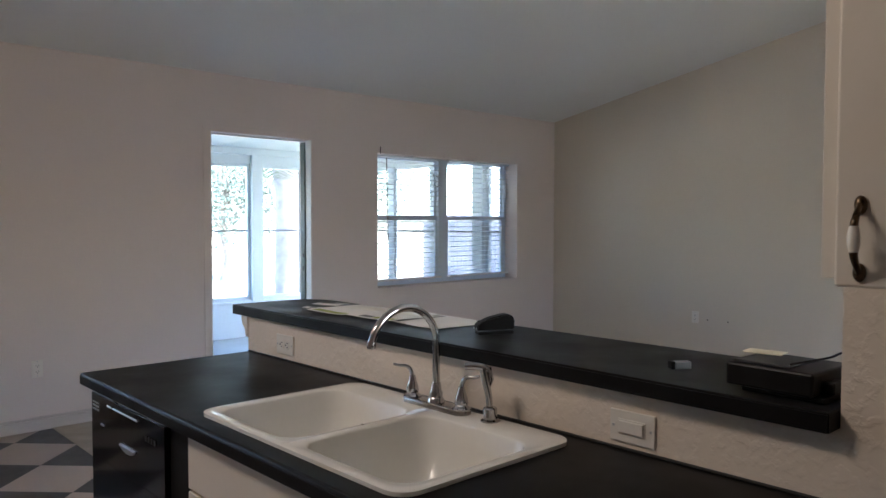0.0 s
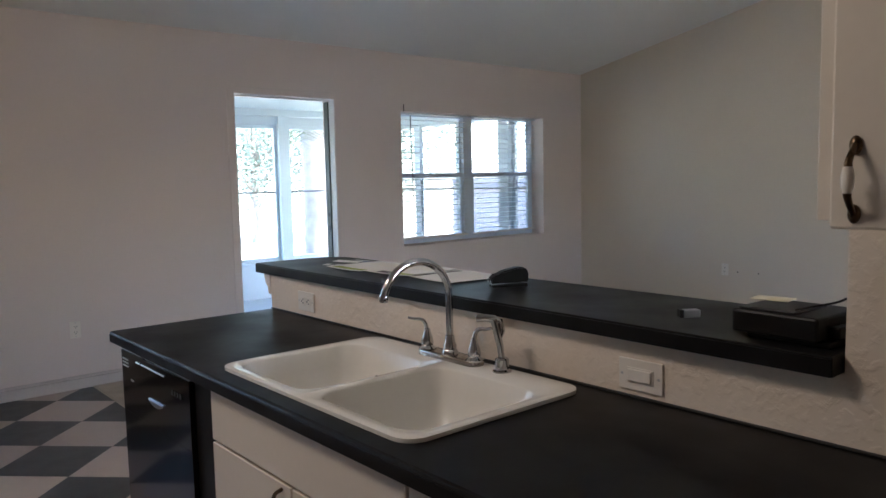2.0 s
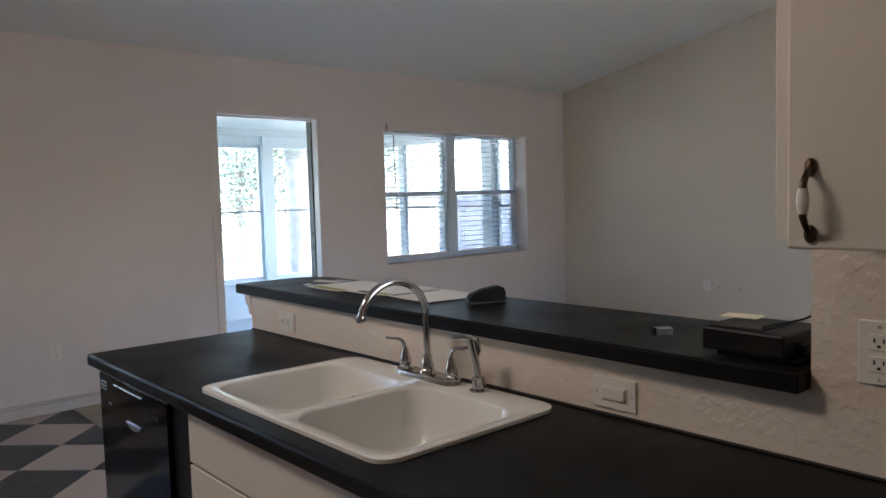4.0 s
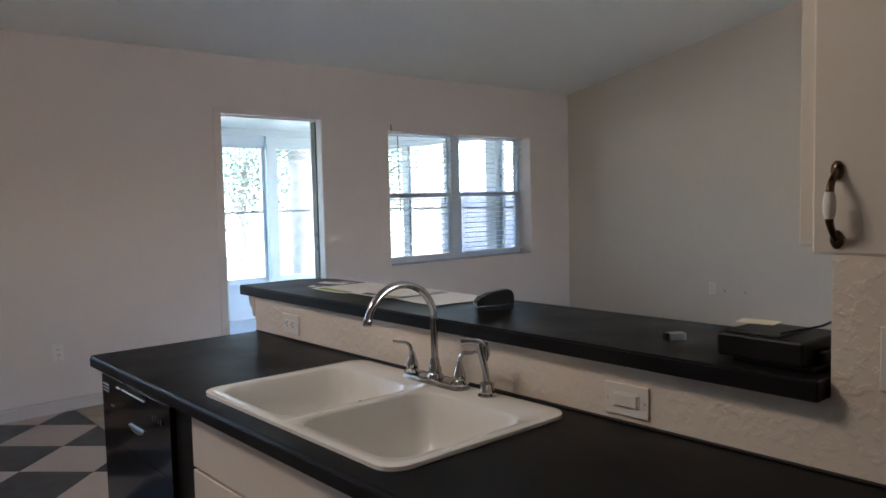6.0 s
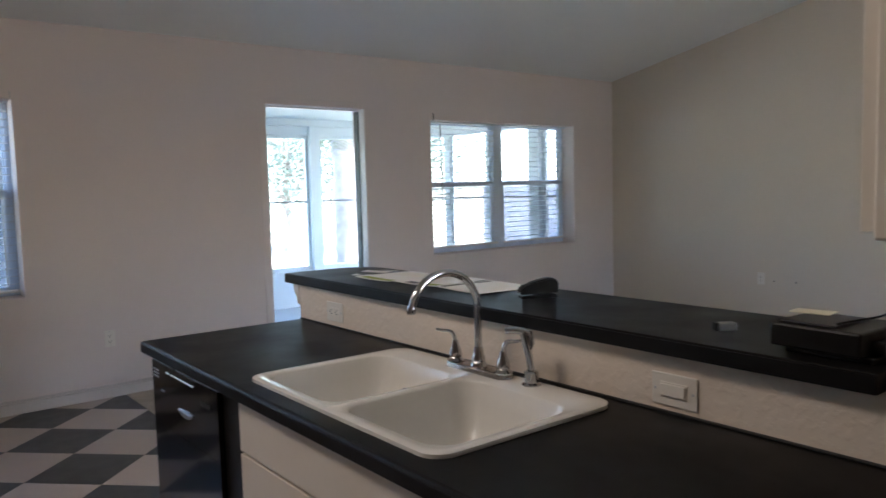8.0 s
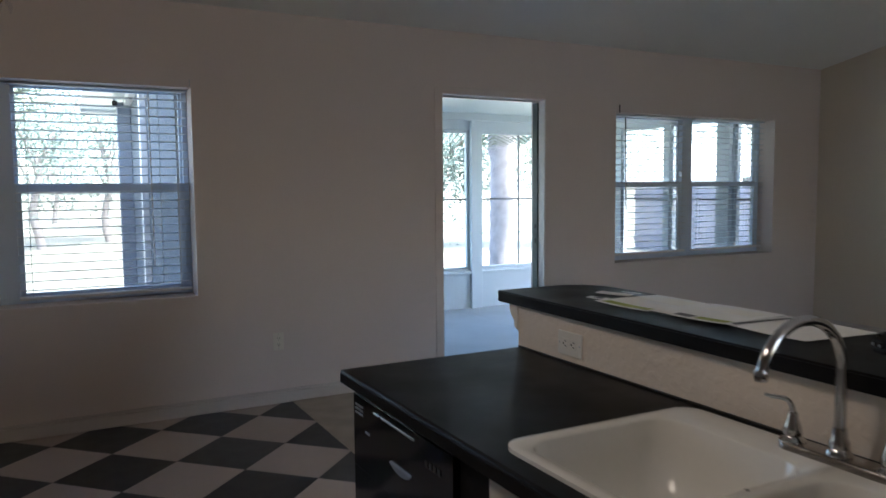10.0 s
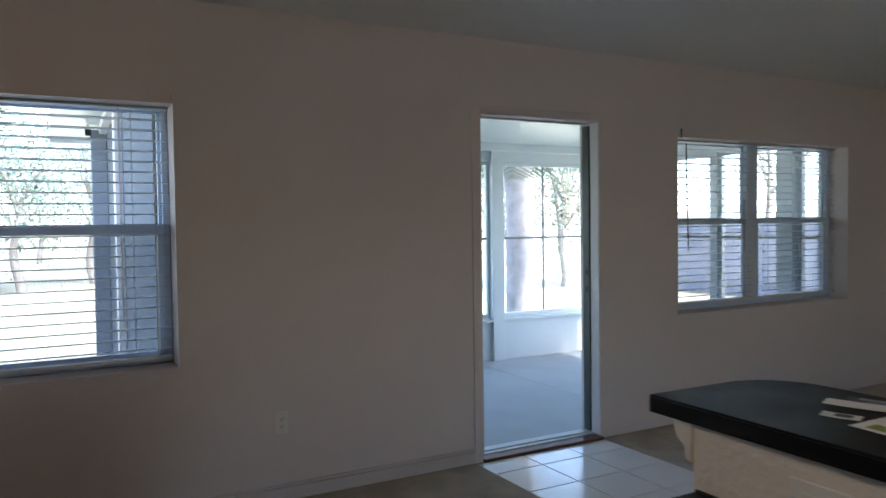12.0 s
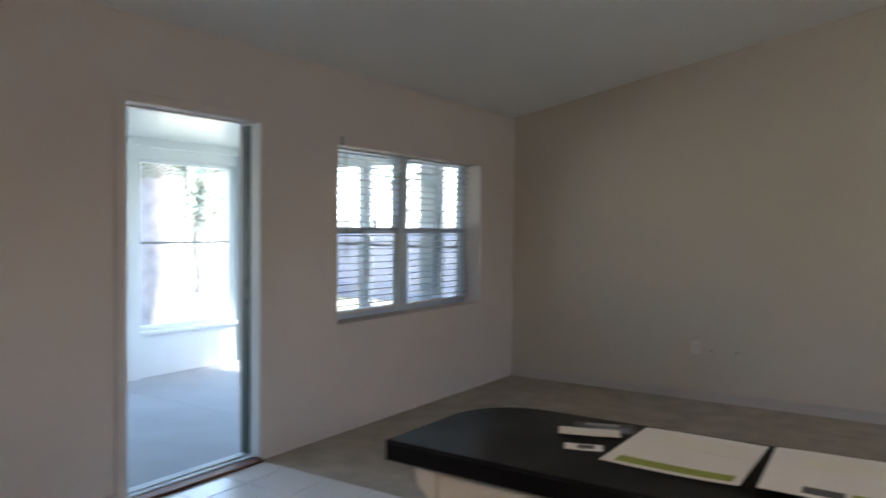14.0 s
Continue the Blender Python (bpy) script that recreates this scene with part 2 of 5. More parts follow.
def lathe(bm, profile, center, axis=Vector((0, 0, 1)), n=20):
    """profile: (radius, height) pairs along axis from center."""
    q = Vector((0, 0, 1)).rotation_difference(Vector(axis).normalized())
    c = Vector(center)
    rings = []
    for r, h in profile:
        if r < 1e-5:
            rings.append([bm.verts.new(c + q @ Vector((0, 0, h)))])
        else:
            rings.append([bm.verts.new(c + q @ Vector((r * math.cos(2 * math.pi * i / n), r * math.sin(2 * math.pi * i / n), h))) for i in range(n)])
    for a, b in zip(rings, rings[1:]):
        for i in range(n):
            j = (i + 1) % n
            vs = [a[i % len(a)], a[j % len(a)], b[j % len(b)], b[i % len(b)]]
            vs = list(dict.fromkeys(vs))
            if len(vs) > 2:
                bm.faces.new(vs)
    for ring in (rings[0], rings[-1]):
        if len(ring) > 2:
            bm.faces.new(ring)
    return bm


def tube(bm, pts, radii, n=12, flat=1.0):
    """A swept tube along points; radii a number or a list."""
    pts = [Vector(p) for p in pts]
    if not isinstance(radii, (list, tuple)):
        radii = [radii] * len(pts)
    up = Vector((0.123, 0.9, 0.31)).normalized()
    rings = []
    for i, p in enumerate(pts):
        d = (pts[min(i + 1, len(pts) - 1)] - pts[max(i - 1, 0)]).normalized()
        side = up - d * up.dot(d)
        if side.length < 1e-3:
            side = Vector((1, 0, 0))
        side.normalize()
        up = side
        other = d.cross(side)
        rings.append([bm.verts.new(p + radii[i] * (math.cos(2 * math.pi * k / n) * side + flat * math.sin(2 * math.pi * k / n) * other)) for k in range(n)])
    for a, b in zip(rings, rings[1:]):
        for k in range(n):
            j = (k + 1) % n
            bm.faces.new((a[k], a[j], b[j], b[k]))
    bm.faces.new(rings[0])
    bm.faces.new(rings[-1])
    return bm


def curve_pts(ctrl, n=24):
    """Catmull-Rom through control points."""
    c = [Vector(p) for p in ctrl]
    c = [c[0] * 2 - c[1]] + c + [c[-1] * 2 - c[-2]]
    out = []
    segs = len(c) - 3
    for s in range(segs):
        p0, p1, p2, p3 = c[s:s + 4]
        k = max(2, n // segs)
        for i in range(k):
            t = i / k
            out.append(0.5 * ((2 * p1) + (p2 - p0) * t + (2 * p0 - 5 * p1 + 4 * p2 - p3) * t * t + (3 * p1 - p0 - 3 * p2 + p3) * t ** 3))
    out.append(c[-2])
    return out


def prism(bm, poly, z0, z1, bevel=0.0):
    """Upright prism over a plan polygon."""
    lo = [bm.verts.new((x, y, z0)) for x, y in poly]
    hi = [bm.verts.new((x, y, z1)) for x, y in poly]
    bm.faces.new(lo[::-1])
    top = bm.faces.new(hi)
    for i in range(len(poly)):
        j = (i + 1) % len(poly)
        bm.faces.new((lo[i], lo[j], hi[j], hi[i]))
    if bevel:
        bmesh.ops.bevel(bm, geom=list(top.edges), offset=bevel, segments=3, profile=0.5, affect="EDGES")
    return bm


def wall_y(bm, x0, x1, y0, y1, z0, z1, holes):
    """A wall along x with openings (hx0, hx1, hz0, hz1), cut into plain blocks."""
    xs = sorted({x0, x1, *[h[0] for h in holes], *[h[1] for h in holes]})
    for a, b in zip(xs, xs[1:]):
        cuts = sorted((h[2], h[3]) for h in holes if h[0] <= a + 1e-6 and h[1] >= b - 1e-6)
        z = z0
        for c0, c1 in cuts:
            if c0 > z + 1e-6:
                box(bm, a, b, y0, y1, z, c0)
            z = c1
        if z1 > z + 1e-6:
            box(bm, a, b, y0, y1, z, z1)
    bmesh.ops.remove_doubles(bm, verts=bm.verts[:], dist=1e-5)
    return bm


def wall_x(bm, y0, y1, x0, x1, z0, z1, holes):
    wall_y(bm, y0, y1, x0, x1, z0, z1, holes)
    for v in bm.verts:
        v.co.x, v.co.y = v.co.y, v.co.x
    return bm


# ---- the room's structure ----
EAVE, RISE, RIDGE = 2.57, 0.20, -5.6
X_LEFT, X_RIGHT, Y_BACK = -4.4, 5.41, -7.8
WT = 0.20
WIN_R = (2.79, 4.755, 0.785, 2.05)
WIN_L = (-2.68, -0.61, 0.765, 2.06)
DOOR = (1.14, 2.076, -0.3, 2.115)

single("wall_north", wall_y(bmesh.new(), X_LEFT - 0.15, X_RIGHT + 0.15, 0, WT, -0.3, 3.0, [WIN_L, DOOR, WIN_R]), M_WALL,
       "white painted wall with two windows and a door opening", "wall", kind="structure")
single("wall_east", boxes((X_RIGHT, X_RIGHT + 0.15, Y_BACK, 0, -0.3, 4.0)), M_WALL_E, "plain painted living room wall with warm light in its colour", "wall", kind="structure")
single("wall_west", boxes((X_LEFT - 0.15, X_LEFT, Y_BACK, 0, -0.3, 4.0)), M_WALL, "plain white painted wall", "wall", kind="structure")
# unseen opening, added to let fill daylight into the living room
WIN_FILL = [(1.2, 2.4, 1.0, 2.05)]
single("wall_south", wall_y(bmesh.new(), X_LEFT - 0.15, X_RIGHT + 0.15, Y_BACK - 0.15, Y_BACK, -0.3, 4.0, WIN_FILL), M_WALL, "plain white painted back wall with an opening added for fill light", "wall", kind="structure")
for a, b, c, d in WIN_FILL:
    g = single("window_pane", boxes((a, b, Y_BACK - 0.08, Y_BACK - 0.076, c, d)), M_GLASS, "clear glass in the added back wall opening", "window", kind="structure")
    g.visible_shadow = False


def slope_slab(ya, za, yb, zb, t=0.12):
    bm = bmesh.new()
    c = [(X_LEFT - 0.15, ya, za), (X_RIGHT + 0.15, ya, za), (X_RIGHT + 0.15, yb, zb), (X_LEFT - 0.15, yb, zb)]
    lo = [bm.verts.new(p) for p in c]
    hi = [bm.verts.new((x, y, z + t)) for x, y, z in c]
    bm.faces.new(lo)
    bm.faces.new(hi)
    for i in range(4):
        bm.faces.new((lo[i], lo[(i + 1) % 4], hi[(i + 1) % 4], hi[i]))
    return bm


ZR = EAVE - RISE * RIDGE
single("ceiling", slope_slab(WT, EAVE - RISE * WT, RIDGE, ZR), M_CEIL, "matt grey-white sloping vaulted ceiling", "ceiling", kind="structure")
single("ceiling_south", slope_slab(RIDGE, ZR, Y_BACK - 0.15, ZR - RISE * (RIDGE - Y_BACK)), M_CEIL, "matt grey-white vaulted ceiling, back slope", "ceiling", kind="structure")

# partition beside the bar, full height, and the low wall under the bar top
Y_PART = -4.98
single("wall_partition", boxes((0, 0.13, Y_BACK, Y_PART, -0.02, 3.75)), M_PLASTER, "cream trowelled plaster kitchen partition wall", "wall", kind="structure")
Y_KNEE = -2.705
single("wall_knee", boxes((0, 0.13, Y_PART, Y_KNEE, -0.02, 1.023)), M_PLASTER, "low cream trowelled plaster wall under the bar top", "wall", kind="structure")


def baseboard(name, x0, x1, y0, y1, along_x=True):
    bm = bmesh.new()
    if along_x:
        box(bm, x0, x1, y0, y1, 0.002, 0.075, 0.003)
        box(bm, x0, x1, y0 + 0.005, y1, 0.078, 0.095, 0.004)
    else:
        box(bm, x0, x1, y0, y1, 0.002, 0.075, 0.003)
        box(bm, x0 + 0.005, x1, y0, y1, 0.078, 0.095, 0.004)
    single(name, bm, M_BASE, "white painted moulded baseboard", "baseboard", kind="structure")


baseboard("baseboard_north_a", X_LEFT, 1.08, -0.016, -0.001)
baseboard("baseboard_east", X_RIGHT - 0.016, X_RIGHT - 0.001, Y_BACK, 0, False)

# door casing, jamb, threshold
casing = thing("door_1", (1.59, 0, 0), "open sliding door opening with white painted casing", "doorway", kind="structure")
part("casing_side", boxes((1.082, 1.14, -0.009, -0.002, 0.0, 2.165), bevel=0.003), M_WALL, casing)
part("jamb", boxes((2.064, 2.0755, 0.001, 0.087, 0.03, 2.114), bevel=0.002), M_TRIM, casing, "white painted jamb lit by the sunroom")
part("casing_head", boxes((1.14, 2.076, -0.007, -0.002, 2.118, 2.165), bevel=0.003), M_WALL, casing)
part("jamb", boxes((1.1405, 1.152, 0.0, WT, 0.03, 2.114)), M_TRIM, casing)
part("head_track", boxes((1.153, 2.044, 0.09, 0.15, 2.103, 2.113), bevel=0.003), M_TRIM, casing)
bm = boxes((2.056, 2.0755, 0.089, 0.158, 0.036, 2.10), bevel=0.004)
part("door_stile", bm, M_GASKET, casing, "dark green weathered edge of the slid-back door")
bm = boxes((2.052, 2.0558, 0.105, 0.125, 0.98, 1.02), (2.052, 2.0558, 0.105, 0.125, 1.10, 1.13))
part("latch", bm, M_DARK, casing, "black door latch")
part("threshold", boxes((1.142, 2.074, -0.03, 0.055, -0.01, 0.022), bevel=0.005), M_REDWOOD, casing, "worn red-brown wooden threshold")
part("sill_track", boxes((1.142, 2.074, 0.056, 0.075, -0.03, 0.028), (1.142, 2.074, 0.075, 0.115, -0.03, 0.02), (1.142, 2.074, 0.115, 0.18, -0.03, 0.028), bevel=0.003), M_SUNW, casing, "white aluminium sliding door track")


# windows
def window_unit(name, W, label):
    x0, x1, z0, z1 = W
    w = thing(name, ((x0 + x1) / 2, 0.12, z0), label, "window", kind="structure")
    ya, yb = 0.10, 0.155
    f = 0.035
    xm = (x0 + x1) / 2
    zm = 1.455
    e = 0.002
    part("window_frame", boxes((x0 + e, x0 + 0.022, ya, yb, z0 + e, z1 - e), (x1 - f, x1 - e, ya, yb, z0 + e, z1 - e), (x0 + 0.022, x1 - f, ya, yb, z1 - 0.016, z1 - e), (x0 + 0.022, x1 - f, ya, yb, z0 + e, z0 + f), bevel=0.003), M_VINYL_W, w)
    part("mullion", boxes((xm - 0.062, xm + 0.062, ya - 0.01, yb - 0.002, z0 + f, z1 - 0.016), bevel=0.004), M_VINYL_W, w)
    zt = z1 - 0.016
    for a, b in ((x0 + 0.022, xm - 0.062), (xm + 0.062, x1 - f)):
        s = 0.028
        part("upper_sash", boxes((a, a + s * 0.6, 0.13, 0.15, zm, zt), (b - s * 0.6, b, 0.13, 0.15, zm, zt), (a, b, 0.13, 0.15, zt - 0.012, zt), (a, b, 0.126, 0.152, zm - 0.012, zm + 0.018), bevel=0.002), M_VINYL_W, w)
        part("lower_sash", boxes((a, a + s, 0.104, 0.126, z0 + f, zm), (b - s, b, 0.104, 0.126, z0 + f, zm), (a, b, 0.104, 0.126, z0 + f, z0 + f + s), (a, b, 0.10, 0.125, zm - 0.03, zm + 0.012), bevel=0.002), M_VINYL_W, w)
        g = part("pane", boxes((a + 0.012, b - 0.012, 0.138, 0.141, zm, zt - 0.006)), M_GLASS, w)
        g.visible_shadow = False
        g = part("pane", boxes((a + 0.02, b - 0.02, 0.113, 0.116, z0 + f + 0.01, zm)), M_GLASS, w)
        g.visible_shadow = False
        part("insect_screen", boxes((a + 0.006, b - 0.006, 0.1475, 0.149, z0 + f + 0.004, zm - 0.012)), M_SCREEN, w, "grey mesh insect screen")
        part("sash_lock", boxes(((a + b) / 2 - 0.03, (a + b) / 2 + 0.03, 0.088, 0.1, zm + 0.0, zm + 0.012), bevel=0.003), M_VINYL_W, w)
    part("window_sill", boxes((x0 - 0.0, x1 + 0.0, -0.068, 0.099, z0 - 0.044, z0 - 0.002), bevel=0.006), material_sill, w, "grey-white marble sill")
    w.location.y += 0.07
    return w


material_sill = material("sill_marble", (0.24, 0.265, 0.30), 0.35, vary=0.08, scale=12)
window_unit("window_1", WIN_L, "white double window with lowered open blinds beside dining area")
window_unit("window_2", WIN_R, "white double window with lowered open blinds in living room")


def blind(W, cords, wand=""):
    x0, x1, z0, z1 = W
    b = thing("window_blind", ((x0 + x1) / 2, 0.105, z1), "white horizontal blind lowered with its slats open", "blind", "window blinds")
    part("head_rail", boxes((x0 + 0.006, x1 - 0.006, 0.082, 0.130, z1 - 0.016, z1 - 0.002), bevel=0.003), M_SLAT, b)
    n = int((z1 - z0 - 0.075) / 0.052)
    bm = bmesh.new()
    # slightly crowned slat
    rows = [(-0.024, -0.001), (-0.012, 0.0004), (0, 0.0010), (0.012, 0.0004), (0.024, -0.001)]
    tilt = radians(-4)
    vs = []
    for x in (-(x1 - x0) / 2 + 0.012, (x1 - x0) / 2 - 0.012):
        for s in (0, -0.0034):
            vs.append([bm.verts.new((x, y * math.cos(tilt) - (z + s) * math.sin(tilt), y * math.sin(tilt) + (z + s) * math.cos(tilt))) for y, z in rows])
    for i in range(4):
        bm.faces.new((vs[0][i], vs[0][i + 1], vs[2][i + 1], vs[2][i]))
        bm.faces.new((vs[1][i], vs[1][i + 1], vs[3][i + 1], vs[3][i]))
        bm.faces.new((vs[0][i], vs[0][i + 1], vs[1][i + 1], vs[1][i]))
        bm.faces.new((vs[2][i], vs[2][i + 1], vs[3][i + 1], vs[3][i]))
    bm.faces.new((vs[0][0], vs[1][0], vs[3][0], vs[2][0]))
    bm.faces.new((vs[0][4], vs[1][4], vs[3][4], vs[2][4]))
    me = mesh_of("slat", bm, M_SLAT)
    for i in range(n):
        s = new("slat", me)
        s.parent = b
        s.location = (0, 0, -0.066 - 0.052 * i)
    zb = z1 - 0.066 - 0.052 * n + 0.012
    part("bottom_rail", boxes((x0 + 0.012, x1 - 0.012, 0.08, 0.13, zb - 0.018, zb), bevel=0.003), M_TRIM, b)
    for x, w in cords:
        bm = bmesh.new()
        for y in (0.085, 0.125):
            box(bm, x - w, x + w, y - 0.0008, y + 0.0008, zb, z1 - 0.02)
        part("ladder_cord", bm, M_SLAT, b)
    b.location.y += 0.03
    if wand == "dark":
        bm = tube(bmesh.new(), [(x0 + 0.19, 0.070, z1 - 0.03), (x0 + 0.195, 0.068, z1 - 0.4), (x0 + 0.205, 0.066, z1 - 0.82)], 0.005, 8)
        part("tilt_wand", bm, M_BLACKMATT, b, "dark tilt wand")
    elif wand:
        bm = tube(bmesh.new(), [(x1 - 0.237, 0.070, z1 - 0.02), (x1 - 0.237, 0.068, z1 - 0.6), (x1 - 0.235, 0.068, z1 - 1.1)], 0.0035, 8)
        part("tilt_wand", bm, M_TRIM, b, "white tilt wand")


for (x0, x1, z0, z1), dark in ((WIN_L, False), (WIN_R, True)):
    xm = (x0 + x1) / 2
    blind((x0, xm - 0.045, z0, z1), ((x0 + 0.075, 0.0015), (xm - 0.125, 0.0015)), "dark" if dark else "")
    blind((xm + 0.045, x1, z0, z1), ((xm + 0.125, 0.0015), (x1 - 0.18, 0.001), (x1 - 0.075, 0.0025)), "" if dark else "white")

for x, z in ((2.822, 2.04), (-0.618, 2.06)):
    single("curtain_hook", boxes((x - 0.003, x + 0.003, -0.010, -0.001, z + 0.005, z + (0.07 if x > 0 else 0.05)), bevel=0.002), M_BLACKMATT if x > 0 else M_SILVER, "small dark metal curtain hook above a window corner", "hook", group="curtain hooks")
for y in (-1.93, -2.14):
    single("screw", lathe(bmesh.new(), [(0, 0), (0.007, 0), (0.006, 0.003), (0, 0.004)], (X_RIGHT - 0.0005, y, 0.443), Vector((-1, 0, 0)), 10), M_DARK, "small dark screw in the living room wall", "screw", group="wall screws")

# ---- floors ----
single("subfloor", boxes((X_LEFT - 0.15, X_RIGHT + 0.15, Y_BACK - 0.15, 0.0, -0.3, -0.012)), M_SUB, "plain slab under the floor coverings", "floor", kind="structure")
single("floor_carpet_west", boxes((-0.02, 1.08, -2.2, -0.0, -0.012, 0.006)), M_CARPET, "beige low pile carpet strip by the wall", "carpet", kind="structure")
single("floor_carpet_hall", boxes((0.13, 1.08, Y_BACK, -2.2, -0.012, 0.006)), M_CARPET, "beige low pile carpet behind the bar", "carpet", kind="structure")
single("floor_carpet_living", boxes((2.08, X_RIGHT, Y_BACK, 0.0, -0.012, 0.006)), M_CARPET, "beige low pile living room carpet", "carpet", kind="structure")


# ---- sunroom ----
SX0, SX1, SY = -0.59, 4.72, 3.03
SZ = -0.05
single("sunroom_floor", boxes((SX0, 2.9, WT, SY, -0.3, SZ), (2.904, SX1, WT, SY, -0.3, SZ)), M_CARPET_G, "blue-grey flat carpet with a seam", "carpet", kind="structure")
# sills in the far wall: openings between posts
HEAD_Z, SILL_Z = 2.13, 0.42


def sunroom_wall_far():
    holes = [(-0.55, 0.62, SILL_Z, HEAD_Z), (0.78, 1.85, SILL_Z, HEAD_Z), (2.0, 3.142, SILL_Z, HEAD_Z), (3.275, 4.475, SILL_Z, HEAD_Z)]
    single("sunroom_wall_north", wall_y(bmesh.new(), SX0, SX1, SY, SY + 0.09, -0.3, 2.5, holes), M_SUNW, "white sunroom wall with a row of windows", "wall", kind="structure")
    for i, (a, b, c, d) in enumerate(holes):
        sunroom_window("window_%d" % (3 + i), a, b, c, d, SY + 0.02, False)


def sunroom_window(name, a, b, c, d, y, turn):
    """Frame with four panes; turned for the side walls."""
    w = thing(name, ((a + b) / 2, y, c) if not turn else (y, (a + b) / 2, c), "white framed sunroom window with four panes", "window", kind="structure")

    def put(pname, rows, mat, lab=""):
        bm = boxes(*rows, bevel=0.003 if mat is not M_GLASS else 0)
        if turn:
            for v in bm.verts:
                v.co.x, v.co.y = v.co.y, v.co.x
        return part(pname, bm, mat, w, lab)

    f, e = 0.04, 0.001
    put("window_frame", [(a + e, a + f, y, y + 0.05, c + e, d - e), (b - f, b - e, y, y + 0.05, c + e, d - e), (a + f, b - f, y, y + 0.05, d - f, d - e), (a + f, b - f, y, y + 0.05, c + e, c + f)], M_SUNW)
    xm, zm = (a + b) / 2, 1.29
    if not turn:
        put("glazing_bar", [(xm - 0.009, xm + 0.009, y + 0.012, y + 0.035, c + f, d - f)], M_BAR, "grey upright glazing bar")
    put("glazing_bar", [(a + f, b - f, y + 0.008, y + 0.012, zm - 0.012, zm + 0.012)], M_BAR, "grey cross glazing bar")
    for p, q in ((a + f, xm - 0.009), (xm + 0.009, b - f)):
        for r, s in ((c + f, zm - 0.012), (zm + 0.012, d - f)):
            g = put("pane", [(p, q, y + 0.02, y + 0.023, r, s)], M_GLASS)
            g.visible_shadow = False
    if not turn:
        put("window_sill", [(a - 0.05, b + 0.05, y - 0.06, y - 0.0205, c - 0.045, c - 0.012)], M_SUNW)


sunroom_wall_far()
holes = [(0.22, 0.455, SILL_Z, HEAD_Z), (0.63, 1.33, SILL_Z, HEAD_Z), (1.40, 2.12, SILL_Z, HEAD_Z), (2.22, 2.86, SILL_Z, HEAD_Z)]
single("sunroom_wall_east", wall_x(bmesh.new(), WT, SY, SX1, SX1 + 0.09, -0.3, 2.75, holes), M_SUNW, "white sunroom side wall with windows", "wall", kind="structure")
for i, (a, b, c, d) in enumerate(holes):
    sunroom_window("window_%d" % (7 + i), a, b, c, d, SX1 + 0.02, True)
single("sunroom_wall_west", boxes((SX0 - 0.08, SX0, 0.27, SY + 0.09, -0.3, 2.45), (SX0 - 0.08, SX0, WT + 0.001, 0.2695, -0.3, 0.5)), M_SIDING, "blue-grey panelled outside wall of the sunroom", "wall", kind="structure")
single("trim_corner_board", boxes((SX0 - 0.20, SX0 - 0.081, SY - 0.02, SY + 0.09, -0.1, 2.28), bevel=0.004), M_CORNER, "blue-grey corner board of the sunroom, coloured paler against shade", "trim", kind="structure")
g = single("window_pane", boxes((SX0 - 0.042, SX0 - 0.038, WT + 0.001, 0.2695, 0.501, 2.45)), M_GLASS, "narrow clear side pane between siding and house wall", "window", kind="structure")
g.visible_shadow = False
single("downspout", boxes((SX0 - 0.137, SX0 - 0.0805, 1.76, 1.84, -0.3, 2.36), bevel=0.008), M_TRIM, "white rectangular metal downspout on the siding", "downspout")
# posts on the inside of the far wall
for x in (0.70, 1.925, 3.21):
    single("sunroom_post", boxes((x - 0.075, x + 0.075, SY - 0.05, SY - 0.001, SZ, 2.24), bevel=0.004), M_SUNW, "white boxed post between sunroom windows", "post", group="sunroom posts")
single("sunroom_post", boxes((SX1 - 0.16, SX1 - 0.001, SY - 0.12, SY - 0.001, SZ, 2.24), bevel=0.004), M_SUNW, "white boxed corner post of sunroom", "post", group="sunroom posts")
single("sunroom_post", boxes((SX1 - 0.05, SX1 - 0.001, 0.46, 0.625, SZ, 2.24), bevel=0.004), M_SUNW, "white boxed post on the sunroom side wall", "post", group="sunroom posts")
single("sunroom_beam", boxes((SX0, SX1, SY - 0.06, SY - 0.001, 2.241, 2.33), bevel=0.004), M_SUNW, "white beam over the sunroom windows", "beam")


def sunroom_roof():
    bm = bmesh.new()
    za, zb = 2.62, 2.32
    x0, x1, y0, y1 = SX0 - 0.50, SX1 + 0.5, WT, SY + 0.6
    k = (zb - za) / (SY - WT)
    ze = za + k * (y1 - y0)
    c = [(x0, y0, za), (x1, y0, za), (x1, y1, ze), (x0, y1, ze)]
    lo = [bm.verts.new(p) for p in c]
    hi = [bm.verts.new((x, y, z + 0.08)) for x, y, z in c]
    bm.faces.new(lo)
    bm.faces.new(hi)
    for i in range(4):
        bm.faces.new((lo[i], lo[(i + 1) % 4], hi[(i + 1) % 4], hi[i]))
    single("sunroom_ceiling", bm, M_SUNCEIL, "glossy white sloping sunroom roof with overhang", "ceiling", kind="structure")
    single("gutter", boxes((x0 - 0.0, x1, y1, y1 + 0.09, ze - 0.03, ze + 0.09), bevel=0.01), M_TRIM, "white metal gutter along the sunroom eave", "gutter")


sunroom_roof()


